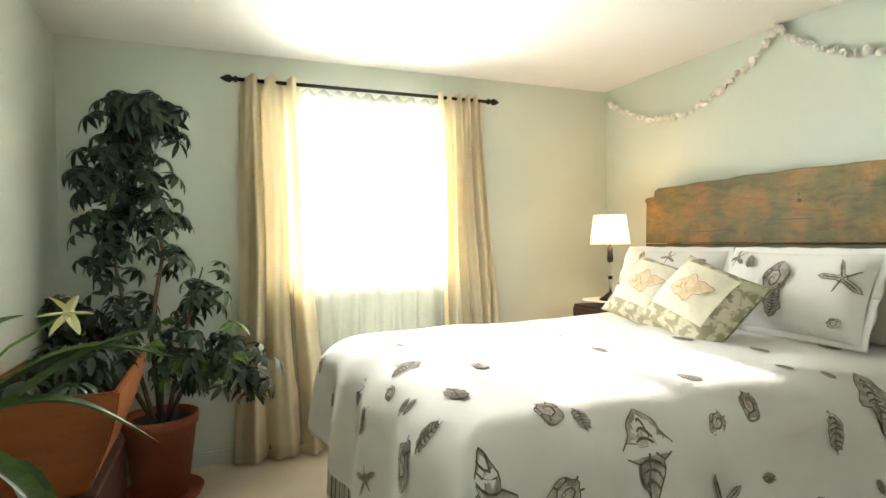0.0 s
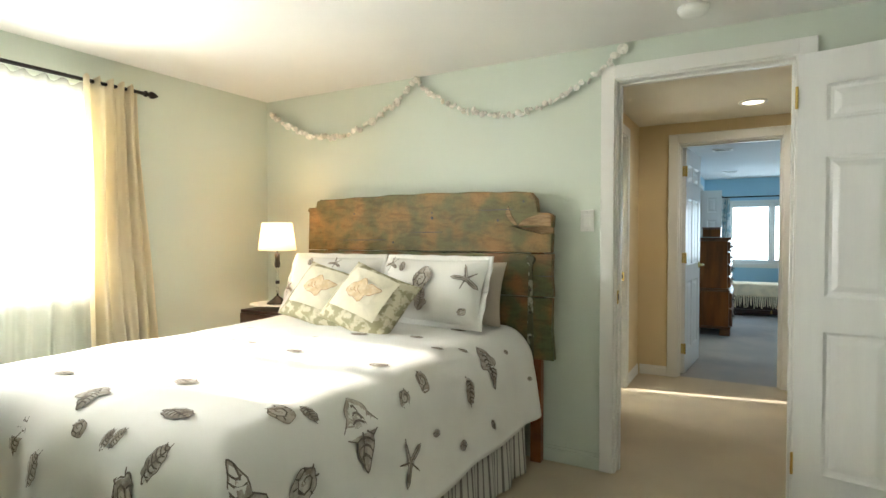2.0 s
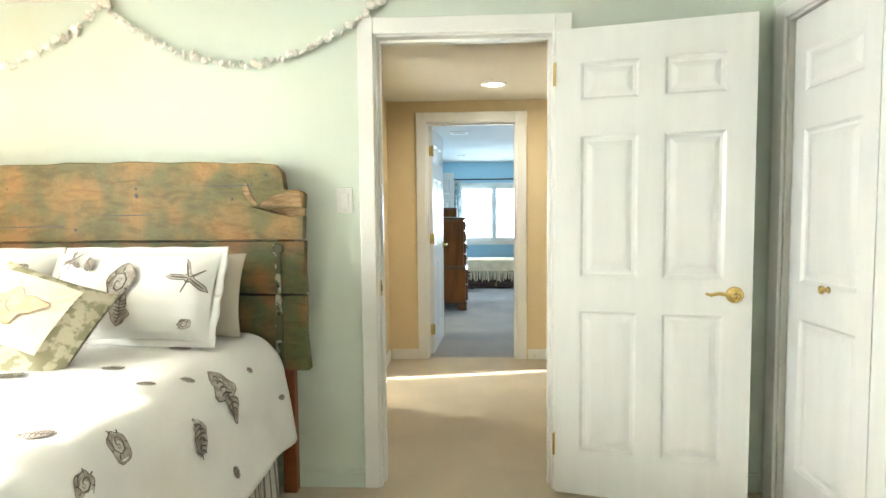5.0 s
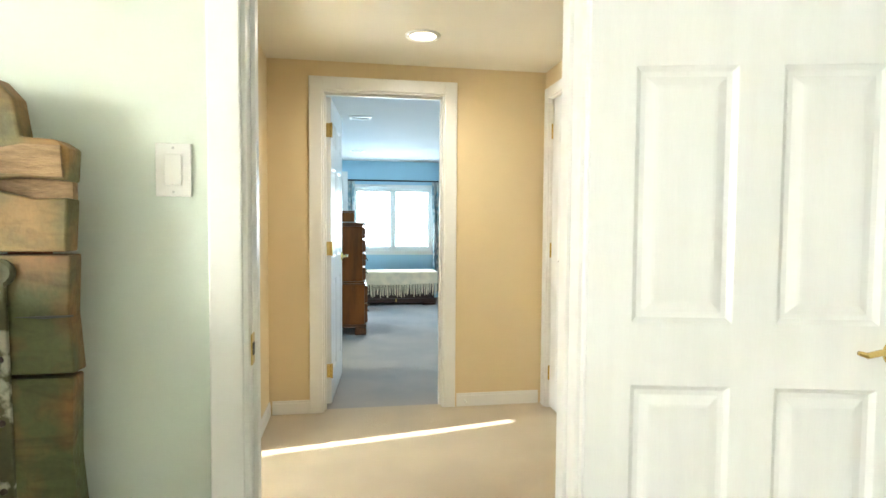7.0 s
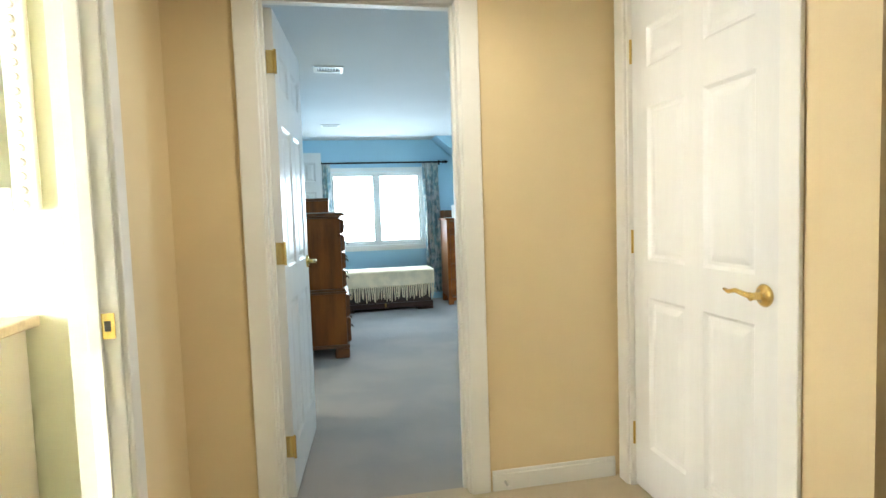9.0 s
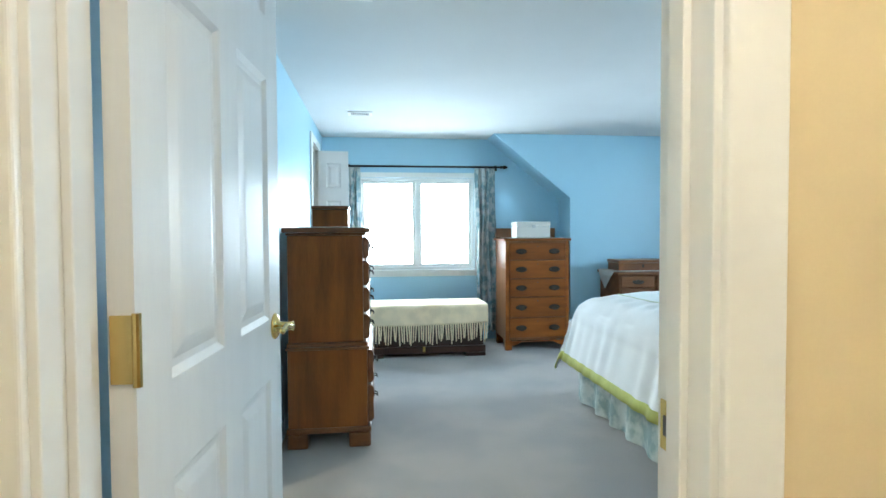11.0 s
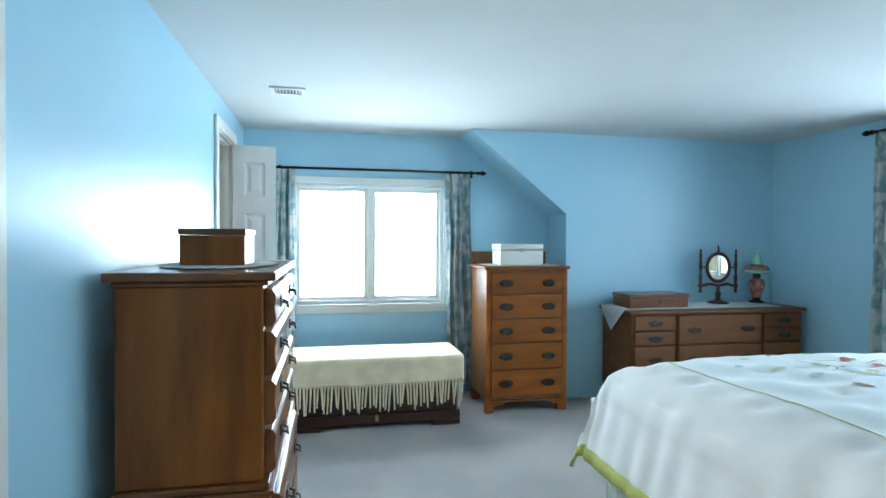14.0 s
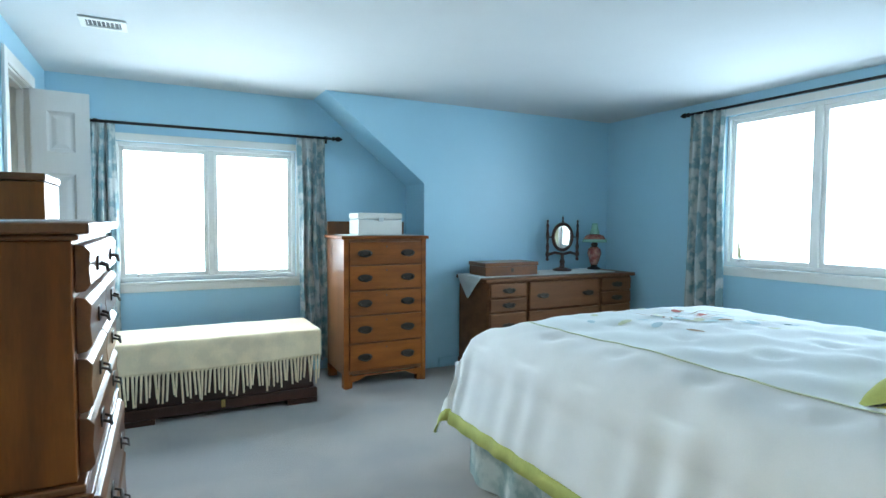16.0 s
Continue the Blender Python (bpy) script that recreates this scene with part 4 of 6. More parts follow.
print_shells(face, sham_l, [(-0.14, 0.11, "scallop", 0.045, 0.4), (0.05, 0.10, "star", 0.06, 0.4), (-0.27, -0.05, "star", 0.07, 0.4), (0.22, 0.08, "spiral", 0.05, 0.4)])
pillow("pillow", pose(-1.69, 2.46, 0.935, -14, 0, 0), 0.68, 0.34, 0.14, BEIGE_PILLOW, "plain beige pillow behind the printed sham", group="beige pillows")
pillow("pillow", pose(-2.40, 2.47, 0.935, -14, 0, 0), 0.68, 0.34, 0.14, BEIGE_PILLOW, "plain beige pillow behind the printed sham", group="beige pillows")
for px, py, turn, roll in ((-2.23, 2.09, 8, 14), (-1.87, 2.00, 2, 18)):
    cu = pillow("cushion", pose(px, py, 0.912, -40, roll, turn), 0.40, 0.36, 0.14, CUSHION, "olive leopard-pattern cushion with conch shell picture", category="cushion", group="conch cushions")
    fc = Plain(0.40, 0.36, 0.14)
    sq = [(x, y) for k in range(4) for q in range(6) for x, y in [[(-0.135 + 0.054 * q, -0.120), (0.135, -0.120 + 0.048 * q), (0.135 - 0.054 * q, 0.120), (-0.135, 0.120 - 0.048 * q)][k]]]
    sq = [p for n, p in enumerate(sq) if n % 6 < 5]
    pn = part("picture_panel", fc.patch(sq, (-0.015, 0.01), 0, 0.006), CUSHION_PANEL, cu, "cream square with a conch picture")
    o, lines = shell_shape("conch", 0.082, random.Random(4))
    part("conch_picture", fc.patch(o, (-0.015, 0.015), 1.9, 0.009), SHELL_TAN, pn)
    bm = bmesh.new()
    for line in lines[:3] + lines[-1:]:
        fc.stroke(line, (-0.015, 0.015), 1.9, 0.0105, 0.0012, bm)
    part("picture_line", bm, SHELL_RUST, pn)

# headboard of old boards
hb = thing("headboard", pose(0, 2.61, 0), "weathered headboard of old boards with worn green paint", "headboard")


def rough_board(outline, seed):
    bm = prism(outline, 0.0, 0.052, 0.004)
    for v in bm.verts:
        v.co += 0.004 * noise.noise_vector(v.co * 7 + Vector((seed, 0, 0)))
    return bm


top_line = [(-2.845, 1.150), (-1.146, 1.150), (-1.140, 1.252), (-1.200, 1.250), (-1.255, 1.262), (-1.300, 1.272), (-1.362, 1.290), (-1.300, 1.283), (-1.215, 1.290), (-1.142, 1.284), (-1.140, 1.345), (-1.165, 1.362), (-1.222, 1.366), (-1.232, 1.44), (-1.262, 1.474)]
top_line += [(-1.262 - 1.46 * k / 16, 1.477 + 0.012 * math.sin(math.pi * k / 16) + 0.003 * math.sin(k * 2.1)) for k in range(1, 16)]
top_line += [(-2.735, 1.478), (-2.765, 1.465), (-2.775, 1.430), (-2.838, 1.427), (-2.850, 1.410), (-2.835, 1.395)]
part("board", rough_board(top_line, 1), OLD_BOARD, hb)
part("broken_core", prism([(-1.38, 1.235), (-1.146, 1.235), (-1.146, 1.30), (-1.38, 1.30)], 0.030, 0.050), FRESH_WOOD, hb, "raw wood inside the broken board")
part("torn_chip", prism([(-1.330, 1.292), (-1.250, 1.296), (-1.146, 1.290), (-1.150, 1.350), (-1.215, 1.352), (-1.275, 1.338), (-1.310, 1.320)], -0.006, -0.0015, 0.001), FRESH_WOOD, hb, "torn pale splinter of wood")
part("torn_chip", prism([(-1.405, 1.365), (-1.385, 1.330), (-1.350, 1.296), (-1.335, 1.300), (-1.365, 1.345), (-1.388, 1.405)], -0.005, -0.0015, 0.001), FRESH_WOOD, hb, "torn pale splinter of wood")
for z0, z1, s in ((0.915, 1.144, 2), (0.580, 0.908, 4)):
    part("board", rough_board([(-2.845, z0), (-1.144 + 0.003 * s, z0), (-1.146, (z0 + z1) / 2), (-1.142, z1), (-2.845, z1)], s), GREEN_BOARD, hb)
for xa, xb, z0 in ((-1.234, -1.136, 1.028), (-1.62, -1.36, 1.384), (-2.60, -2.20, 1.215), (-2.05, -1.80, 1.262)):
    part("crack", prism([(xa, z0), ((xa + xb) / 2, z0 - 0.004), (xb, z0 - 0.001), (xb, z0 + 0.002), ((xa + xb) / 2, z0 + 0.001)], -0.0055, -0.0005), VENT_DARK, hb, "dark crack in the grain")
strap_bar = part("strap_hinge", prism([(-1.2665, 1.10), (-1.2475, 1.10), (-1.238, 0.57), (-1.276, 0.57)], -0.012, -0.001, 0.002), OLD_STRAP, hb, "iron strap with flaking paint")
part("strap_eye", lathe([(0.010, 0), (0.026, 0), (0.026, 0.007), (0.020, 0.011), (0.010, 0.009)], 16, pose(-1.257, -0.001, 1.112, 90)), OLD_STRAP, strap_bar)
part("nut", lathe([(0, 0), (0.0095, 0), (0.0095, 0.008), (0, 0.009)], 6, pose(-1.257, -0.001, 1.112, 90)), STEEL, strap_bar)
for z0 in (0.95, 0.83, 0.70):
    part("rivet", lathe([(0, 0), (0.007, 0), (0.005, 0.004), (0, 0.005)], 10, pose(-1.257, -0.012, z0, 90)), DARK_BRASS, strap_bar)
for kx, kz, kr in ((-1.872, 1.345, 0.011), (-1.873, 1.375, 0.007), (-1.45, 1.325, 0.009), (-1.30, 1.425, 0.008), (-1.168, 1.325, 0.008), (-2.45, 1.38, 0.006), (-2.15, 1.20, 0.008)):
    part("knot", lathe([(0, -0.003), (kr, -0.003), (kr * 0.8, 0.0005), (0, 0.001)], 10, pose(kx, -0.001, kz, 90)), VENT_DARK, hb)
for x in (-2.70, -1.25):
    part("post", boxes((x - 0.03, x + 0.03, 0.058, 0.108, 0, 1.30), bevel=0.004), ORANGE_WOOD, hb)

# nightstand and lamp
ns = thing("nightstand", pose(-2.89, 2.40, 0), "small dark wood nightstand with bow front beside the bed", "nightstand")
part("tabletop", prism([(-0.20, 0), (0.20, 0), (0.20, -0.40), (0.12, -0.435), (0, -0.45), (-0.12, -0.435), (-0.20, -0.40)], 0, 0.025, 0.004), CHERRY_FLAT, ns, "", pose(0, 0.22, 0.798, 90, 0, 0) @ pose(0, 0, 0, 0, 0, 0))
part("body", boxes((-0.18, 0.18, -0.17, 0.20, 0.16, 0.772), bevel=0.006), DARKWOOD, ns)
part("drawer", boxes((-0.165, 0.165, -0.188, -0.168, 0.60, 0.755), bevel=0.005), DARKWOOD, ns)
part("knob", lathe([(0, 0), (0.012, 0), (0.008, 0.01), (0.014, 0.02), (0, 0.026)], 12, pose(0, -0.188, 0.68, 90)), BRASS, ns)
for sx in (-0.15, 0.15):
    for sy in (-0.14, 0.17):
        part("leg", boxes((sx - 0.022, sx + 0.022, sy - 0.022, sy + 0.022, 0, 0.16), bevel=0.004), DARKWOOD, ns)
put("doily", prism([(0.17 * math.cos(a * 0.3307), 0.17 * math.sin(a * 0.3307)) for a in range(19)], 0, 0.003), LACE, m=pose(-2.90, 2.38, 0.802, 90), label="white lace mat lying on the nightstand", category="doily")
tl = thing("table_lamp", pose(-2.875, 2.36, 0.803), "lit table lamp with cream shade and black base", "table lamp")
part("base", lathe([(0, 0), (0.066, 0), (0.068, 0.006), (0.060, 0.016), (0.040, 0.028), (0.026, 0.040), (0.012, 0.052), (0, 0.054)], 24), IRON, tl, "", None, True)
part("stem", lathe([(0, 0.05), (0.007, 0.05), (0.006, 0.12), (0.010, 0.13), (0.007, 0.16), (0.007, 0.21), (0.012, 0.22), (0.009, 0.235), (0, 0.236)], 14), CLEAR, tl, "clear glass stem", None, True)
part("collar", lathe([(0, 0.13), (0.013, 0.13), (0.013, 0.15), (0, 0.151)], 14), IRON, tl, "", None, True)
part("socket", lathe([(0, 0.236), (0.017, 0.236), (0.019, 0.262), (0.015, 0.285), (0.016, 0.325), (0, 0.326)], 14), IRON, tl, "", None, True)
bm = bmesh.new()
rings = [[bm.verts.new((r * math.cos(2 * math.pi * k / 32), r * math.sin(2 * math.pi * k / 32), z)) for k in range(32)] for r, z in ((0.118, 0.345), (0.094, 0.52))]
for k in range(32):
    bm.faces.new((rings[0][k], rings[0][(k + 1) % 32], rings[1][(k + 1) % 32], rings[1][k]))
part("shade", bm, SHADE, tl, "cream fabric shade", None, True)
for k in range(3):
    a = 2 * math.pi * k / 3
    part("harp_wire", tube([(0, 0, 0.326), (0.093 * math.cos(a), 0.093 * math.sin(a), 0.515)], 0.0018, 6), IRON, tl)

# shell garland in two swags on the wall above the headboard
gl = thing("shell_garland", pose(0, 2.722, 0), "garland of small white sea shells hung in two swags", "garland")
rnd = random.Random(9)
bead = [lathe([(0, -0.016), (0.012, -0.012), (0.018, 0), (0.011, 0.012), (0, 0.017)], 7), lathe([(0, -0.022), (0.010, -0.012), (0.014, 0.004), (0.004, 0.022), (0, 0.024)], 6), lathe([(0, -0.006), (0.022, -0.004), (0.020, 0.003), (0, 0.008)], 8)]
bead_meshes = []
for b in bead:
    me = bpy.data.meshes.new("shell")
    b.to_mesh(me)
    b.free()
    me.materials.append(SHELL_BEAD)
    bead_meshes.append(me)
string = []
for xa, za, xb, zb, sag, n in ((-3.30, 2.135, -2.055, 2.20, 0.255, 46), (-2.055, 2.20, -0.82, 2.175, 0.265, 44)):
    for k in range(n + 1):
        u = k / n
        p = Vector((xa + (xb - xa) * u, 0, za + (zb - za) * u - sag * 4 * u * (1 - u)))
        string.append(p)
        many = 2 if u < 0.04 or u > 0.95 else 1
        for _ in range(many):
            o = new("shell", rnd.choice(bead_meshes))
            o.parent = gl
            o.matrix_basis = Matrix.Translation(p + Vector((rnd.uniform(-.008, .008), rnd.uniform(-0.008, 0.0), rnd.uniform(-.012, .012)))) @ Euler((rnd.uniform(0, 6), rnd.uniform(0, 6), rnd.uniform(0, 6))).to_matrix().to_4x4() @ Matrix.Scale(rnd.uniform(0.75, 1.3), 4)
part("string", tube(string, 0.0015, 5), LACE, gl)


def rocker_switch(m):
    s = thing("light_switch", m, "white rocker light switch on a square wall plate", "light switch")
    part("wall_plate", boxes((-0.036, 0.036, -0.006, -0.0005, -0.057, 0.057), bevel=0.002), PLASTIC, s)
    part("rocker", boxes((-0.017, 0.017, -0.010, -0.006, -0.033, 0.033), bevel=0.0015), TRIM, s)
    for z in (-0.047, 0.047):
        part("screw", lathe([(0, 0), (0.003, 0), (0, 0.001)], 8, pose(0, -0.006, z, 90)), STEEL, s)


rocker_switch(pose(-0.991, 2.739, 1.32))
rocker_switch(pose(1.03, 3.829, 1.28))
sd = put("smoke_detector", lathe([(0, 0), (0.065, 0), (0.065, -0.012), (0.055, -0.028), (0.03, -0.034), (0, -0.034)], 28), PLASTIC, m=pose(-0.46, 2.44, H1 - 0.001), smooth=True, label="round white smoke detector on the ceiling", category="smoke detector")

# wooden dough box on a dark stand with strap-leaf plant, and the tall plant in the corner
db = thing("dough_box", pose(-2.34, -0.33, 0), "orange pine dough box with sloping sides on dark stand", "chest")
bm = bmesh.new()
prof = [(0.445 + 0.32 * q / 8, 0.10 + 0.105 * math.sin(q / 8 * 1.35) / math.sin(1.35), 0.50 + 0.18 * math.sin(q / 8 * 1.35) / math.sin(1.35)) for q in range(9)]
rings = [[bm.verts.new((sx * l / 2, sy * w, z)) for sx, sy in ((-1, -1), (1, -1), (1, 1), (-1, 1))] for z, w, l in prof]
rings += [[bm.verts.new((sx * (l / 2 - 0.02), sy * (w - 0.02), z)) for sx, sy in ((-1, -1), (1, -1), (1, 1), (-1, 1))] for z, w, l in prof[::-1][:4]]
for a, b in zip(rings, rings[1:]):
    for j in range(4):
        bm.faces.new((a[j], a[(j + 1) % 4], b[(j + 1) % 4], b[j]))
bm.faces.new(rings[0][::-1])
bm.faces.new(rings[-1])
bmesh.ops.recalc_face_normals(bm, faces=bm.faces)
bmesh.ops.bevel(bm, geom=list(bm.edges), offset=0.006, segments=2, affect="EDGES")
part("trough", bm, ORANGE_WOOD, db)
part("stand", boxes((-0.27, 0.27, -0.13, 0.13, 0.06, 0.443), bevel=0.008), DARKWOOD, db)
for z0 in (0.075, 0.26):
    dr = part("drawer", boxes((0.271, 0.288, -0.115, 0.115, z0, z0 + 0.18), bevel=0.004), ORANGE_WOOD, db)
    part("knob", lathe([(0, 0), (0.012, 0), (0.009, 0.01), (0.015, 0.02), (0, 0.026)], 12, pose(0.288, 0, z0 + 0.09, 0, 90, 0)), BRASS, dr)
for sx in (-0.23, 0.23):
    for sy in (-0.10, 0.10):
        part("foot", boxes((sx - 0.025, sx + 0.025, sy - 0.025, sy + 0.025, 0, 0.059), bevel=0.005), DARKWOOD, db)
put("soil", boxes((-0.27, 0.27, -0.155, 0.155, 0.690, 0.705), bevel=0.006), SOIL, m=pose(-2.34, -0.33, 0), label="dark potting soil filling the wooden trough", category="soil")


def strap(points, width, bm):
    """A folded strap leaf along points."""
    pts = [Vector(p) for p in points]
    fine = []
    for k in range(len(pts) - 1):
        a, b, c, d = pts[max(0, k - 1)], pts[k], pts[k + 1], pts[min(len(pts) - 1, k + 2)]
        for q in range(6):
            u = q / 6
            fine.append(0.5 * ((2 * b) + (c - a) * u + (2 * a - 5 * b + 4 * c - d) * u * u + (3 * b - a - 3 * c + d) * u ** 3))
    fine.append(pts[-1])
    prev = None
    for k, p in enumerate(fine):
        u = k / (len(fine) - 1)
        way = (fine[min(k + 1, len(fine) - 1)] - fine[max(k - 1, 0)]).normalized()
        side = way.cross(Vector((0, 0, 1)))
        side = side.normalized() if side.length > 0.05 else Vector((0, 1, 0))
        up = side.cross(way)
        w = width * (0.45 + 0.55 * math.sin(min(1, u * 1.6) * math.pi / 2)) * (1 - u ** 3) + 0.0008
        row = [bm.verts.new(p - side * w + up * w * 0.45), bm.verts.new(p), bm.verts.new(p + side * w + up * w * 0.45)]
        if prev:
            for j in range(2):
                bm.faces.new((prev[j], prev[j + 1], row[j + 1], row[j]))
        prev = row
    return bm


orch = thing("orchid_plant", pose(-1.28, -0.36, 0), "potted plant with long strap leaves and one cream flower", "plant")
part("pot", lathe([(0, 0.56), (0.075, 0.56), (0.10, 0.70), (0.108, 0.735), (0.108, 0.75), (0.096, 0.75), (0.092, 0.72), (0, 0.72)], 24), TERRACOTTA, orch, "", None, True)
part("stand_top", lathe([(0, 0.535), (0.15, 0.535), (0.155, 0.55), (0.15, 0.5595), (0, 0.56)], 28), DARKWOOD, orch, "round dark plant stand", None, True)
part("stand_post", lathe([(0.12, 0), (0.12, 0.02), (0.03, 0.05), (0.022, 0.3), (0.03, 0.5), (0.06, 0.534)], 18), DARKWOOD, orch, "", None, True)
LEAVES = [
    ((0, 0, .74), (-0.03, 0.12, 0.26 + .62), (-0.06, 0.27, 0.99), (-0.07, 0.40, 1.035)),
    ((0, 0, .74), (-0.03, 0.14, 0.93), (-0.05, 0.28, 1.005), (-0.06, 0.43, 0.975)),
    ((0, 0, .74), (0.01, 0.10, 0.90), (0.0, 0.26, 0.925), (-0.04, 0.40, 0.82)),
    ((0, 0, .74), (0.05, 0.10, 0.88), (0.06, 0.19, 0.84), (0.06, 0.23, 0.70)),
    ((0, 0, .74), (0.04, 0.06, 0.90), (0.06, 0.13, 0.86), (0.07, 0.17, 0.68)),
    ((0, 0, .74), (-0.10, -0.05, 0.92), (-0.22, -0.09, 0.96), (-0.36, -0.12, 0.88)),
    ((0, 0, .74), (0.08, -0.06, 0.90), (0.16, -0.10, 0.88), (0.24, -0.14, 0.74)),
    ((0, 0, .74), (-0.06, 0.08, 0.95), (-0.12, 0.12, 1.04), (-0.18, 0.16, 1.06)),
    ((0, 0, .74), (0.06, 0.12, 0.88), (0.10, 0.24, 0.80), (0.11, 0.30, 0.60)),
    ((0, 0, .74), (0.04, 0.18, 0.84), (0.07, 0.26, 0.72), (0.08, 0.29, 0.55)),
    ((0, 0, .74), (0.03, 0.12, 0.80), (0.05, 0.18, 0.72), (0.06, 0.21, 0.58)),
]
for pts in LEAVES:
    part("leaf", strap(pts, 0.027, bmesh.new()), STRAP_LEAF, orch, "long arching green leaf", None, True)
part("flower_stalk", tube([(0, 0, .74), (-0.03, 0.08, 0.92), (-0.05, 0.17, 1.02), (-0.07, 0.245, 1.065)], 0.0028, 6), YOUNG_LEAF, orch, "", None, True)
fl = part("flower", lathe([(0, -0.008), (0.010, -0.004), (0.008, 0.010), (0, 0.014)], 10, pose(-0.07, 0.255, 1.07)), PETAL, orch, "cream yellow flower")
for k in range(6):
    a = 2 * math.pi * k / 6
    part("petal", strap([(-0.07, 0.255, 1.07), (-0.05, 0.255 + 0.02 * math.cos(a), 1.07 + 0.02 * math.sin(a)), (-0.035, 0.255 + 0.045 * math.cos(a), 1.07 + 0.04 * math.sin(a))], 0.010, bmesh.new()), PETAL, fl)

tp = thing("umbrella_plant", pose(-3.06, -0.12, 0), "tall dark umbrella plant with lobed leaves in terracotta pot", "plant")
part("saucer", lathe([(0, 0), (0.17, 0), (0.185, 0.03), (0.178, 0.032), (0.16, 0.012), (0, 0.012)], 28), TERRACOTTA, tp, "", None, True)
part("pot", lathe([(0, 0.013), (0.115, 0.013), (0.155, 0.34), (0.165, 0.345), (0.167, 0.39), (0.152, 0.39), (0.148, 0.35), (0, 0.35)], 32), TERRACOTTA, tp, "terracotta pot on a saucer", None, True)
part("soil", lathe([(0, 0.345), (0.149, 0.345), (0.147, 0.358), (0, 0.362)], 20), SOIL, tp)
rnd = random.Random(21)
stems = [
    [(0, 0, .35), (0.02, -0.03, .8), (0.0, 0.03, 1.15), (-0.02, -0.03, 1.5), (-0.02, -0.13, 1.75), (0.0, -0.06, 1.84), (0.02, 0.06, 1.76)],
    [(0.02, -0.02, .35), (0.03, -0.10, .7), (0.0, -0.16, 1.05), (-0.04, -0.20, 1.40), (-0.02, -0.22, 1.62)],
    [(-0.02, 0.03, .35), (0.04, 0.08, .62), (0.06, 0.15, .90), (0.05, 0.20, 1.08)],
    [(0.03, 0.03, .35), (0.10, 0.14, .60), (0.14, 0.27, .72), (0.14, 0.36, .66), (0.14, 0.42, .52)],
    [(-0.03, -0.03, .35), (0.0, -0.20, .70), (-0.02, -0.34, .90), (0.0, -0.46, .90)],
    [(0.0, 0.0, .35), (0.08, 0.02, .60), (0.12, 0.10, .72), (0.14, 0.22, .52)],
]
for s in stems:
    part("stem", tube(s, [0.012 - 0.0085 * k / (len(s) - 1) for k in range(len(s))], 7), BARK, tp, "pale bent stem", None, True)


def leaflet_mesh(length, width, mat):
    bm = bmesh.new()
    prev = None
    for k in range(6):
        u = k / 5
        w = width * math.sin(math.pi * min(0.97, 0.10 + 0.88 * u)) ** 0.8
        z = -0.35 * length * u * u
        row = [bm.verts.new((length * u, -w, z + w * 0.3)), bm.verts.new((length * u, 0, z)), bm.verts.new((length * u, w, z + w * 0.3))]
        if prev:
            for j in range(2):
                bm.faces.new((prev[j], row[j], row[j + 1], prev[j + 1]))
        prev = row
    return bm


def whorl(mat, seed):
    """One umbrella of drooping leaflets, as one compound leaf."""
    r = random.Random(seed)
    big = bmesh.new()
    n = r.choice((6, 7, 8))
    for k in range(n):
        b = leaflet_mesh(r.uniform(0.055, 0.085), r.uniform(0.011, 0.015), mat)
        b.transform(pose(0, 0, 0, r.uniform(-12, 12), r.uniform(8, 30), 360 * k / n + r.uniform(-10, 10)) @ Matrix.Translation((0.008, 0, 0)))
        me = bpy.data.meshes.new("tmp")
        b.to_mesh(me)
        b.free()
        big.from_mesh(me)
        bpy.data.meshes.remove(me)
    me = bpy.data.meshes.new("leaf")
    big.to_mesh(me)
    big.free()
    me.materials.append(mat)
    me.polygons.foreach_set("use_smooth", [True] * len(me.polygons))
    return me


dark = [whorl(LEAF, s) for s in range(6)]
young = [whorl(YOUNG_LEAF, s) for s in range(20, 22)]
counts = (165, 90, 34, 44, 48, 26)
for s, n in zip(stems, counts):
    for k in range(n):
        u = (0.30 + 0.70 * rnd.random() ** 0.85) * (len(s) - 1)
        j = min(int(u), len(s) - 2)
        p = Vector(s[j]).lerp(Vector(s[j + 1]), u - j)
        d = Vector((rnd.gauss(0, 1), rnd.gauss(0, 1), rnd.gauss(0.1, 0.6))).normalized()
        p = p + d * rnd.uniform(0.05, 0.15)
        p.x, p.y = max(p.x, -0.26), max(p.y, -0.44)
        o = new("leaf", rnd.choice(young) if (n in (34, 44, 26) and rnd.random() < 0.12) else rnd.choice(dark))
        o.parent = tp
        o.matrix_basis = Matrix.Translation(p) @ (Vector((d.x * 0.6, d.y * 0.6, 0.8))).to_track_quat("Z", "Y").to_matrix().to_4x4() @ pose(0, 0, 0, 0, 0, rnd.uniform(0, 360)) @ Matrix.Scale(rnd.uniform(0.75, 1.2), 4)

# low leafy plant filling the trough
lp = thing("trough_plant", pose(-2.34, -0.33, 0.704), "low dark-leaved plant growing in the wooden trough", "plant")
rnd = random.Random(44)
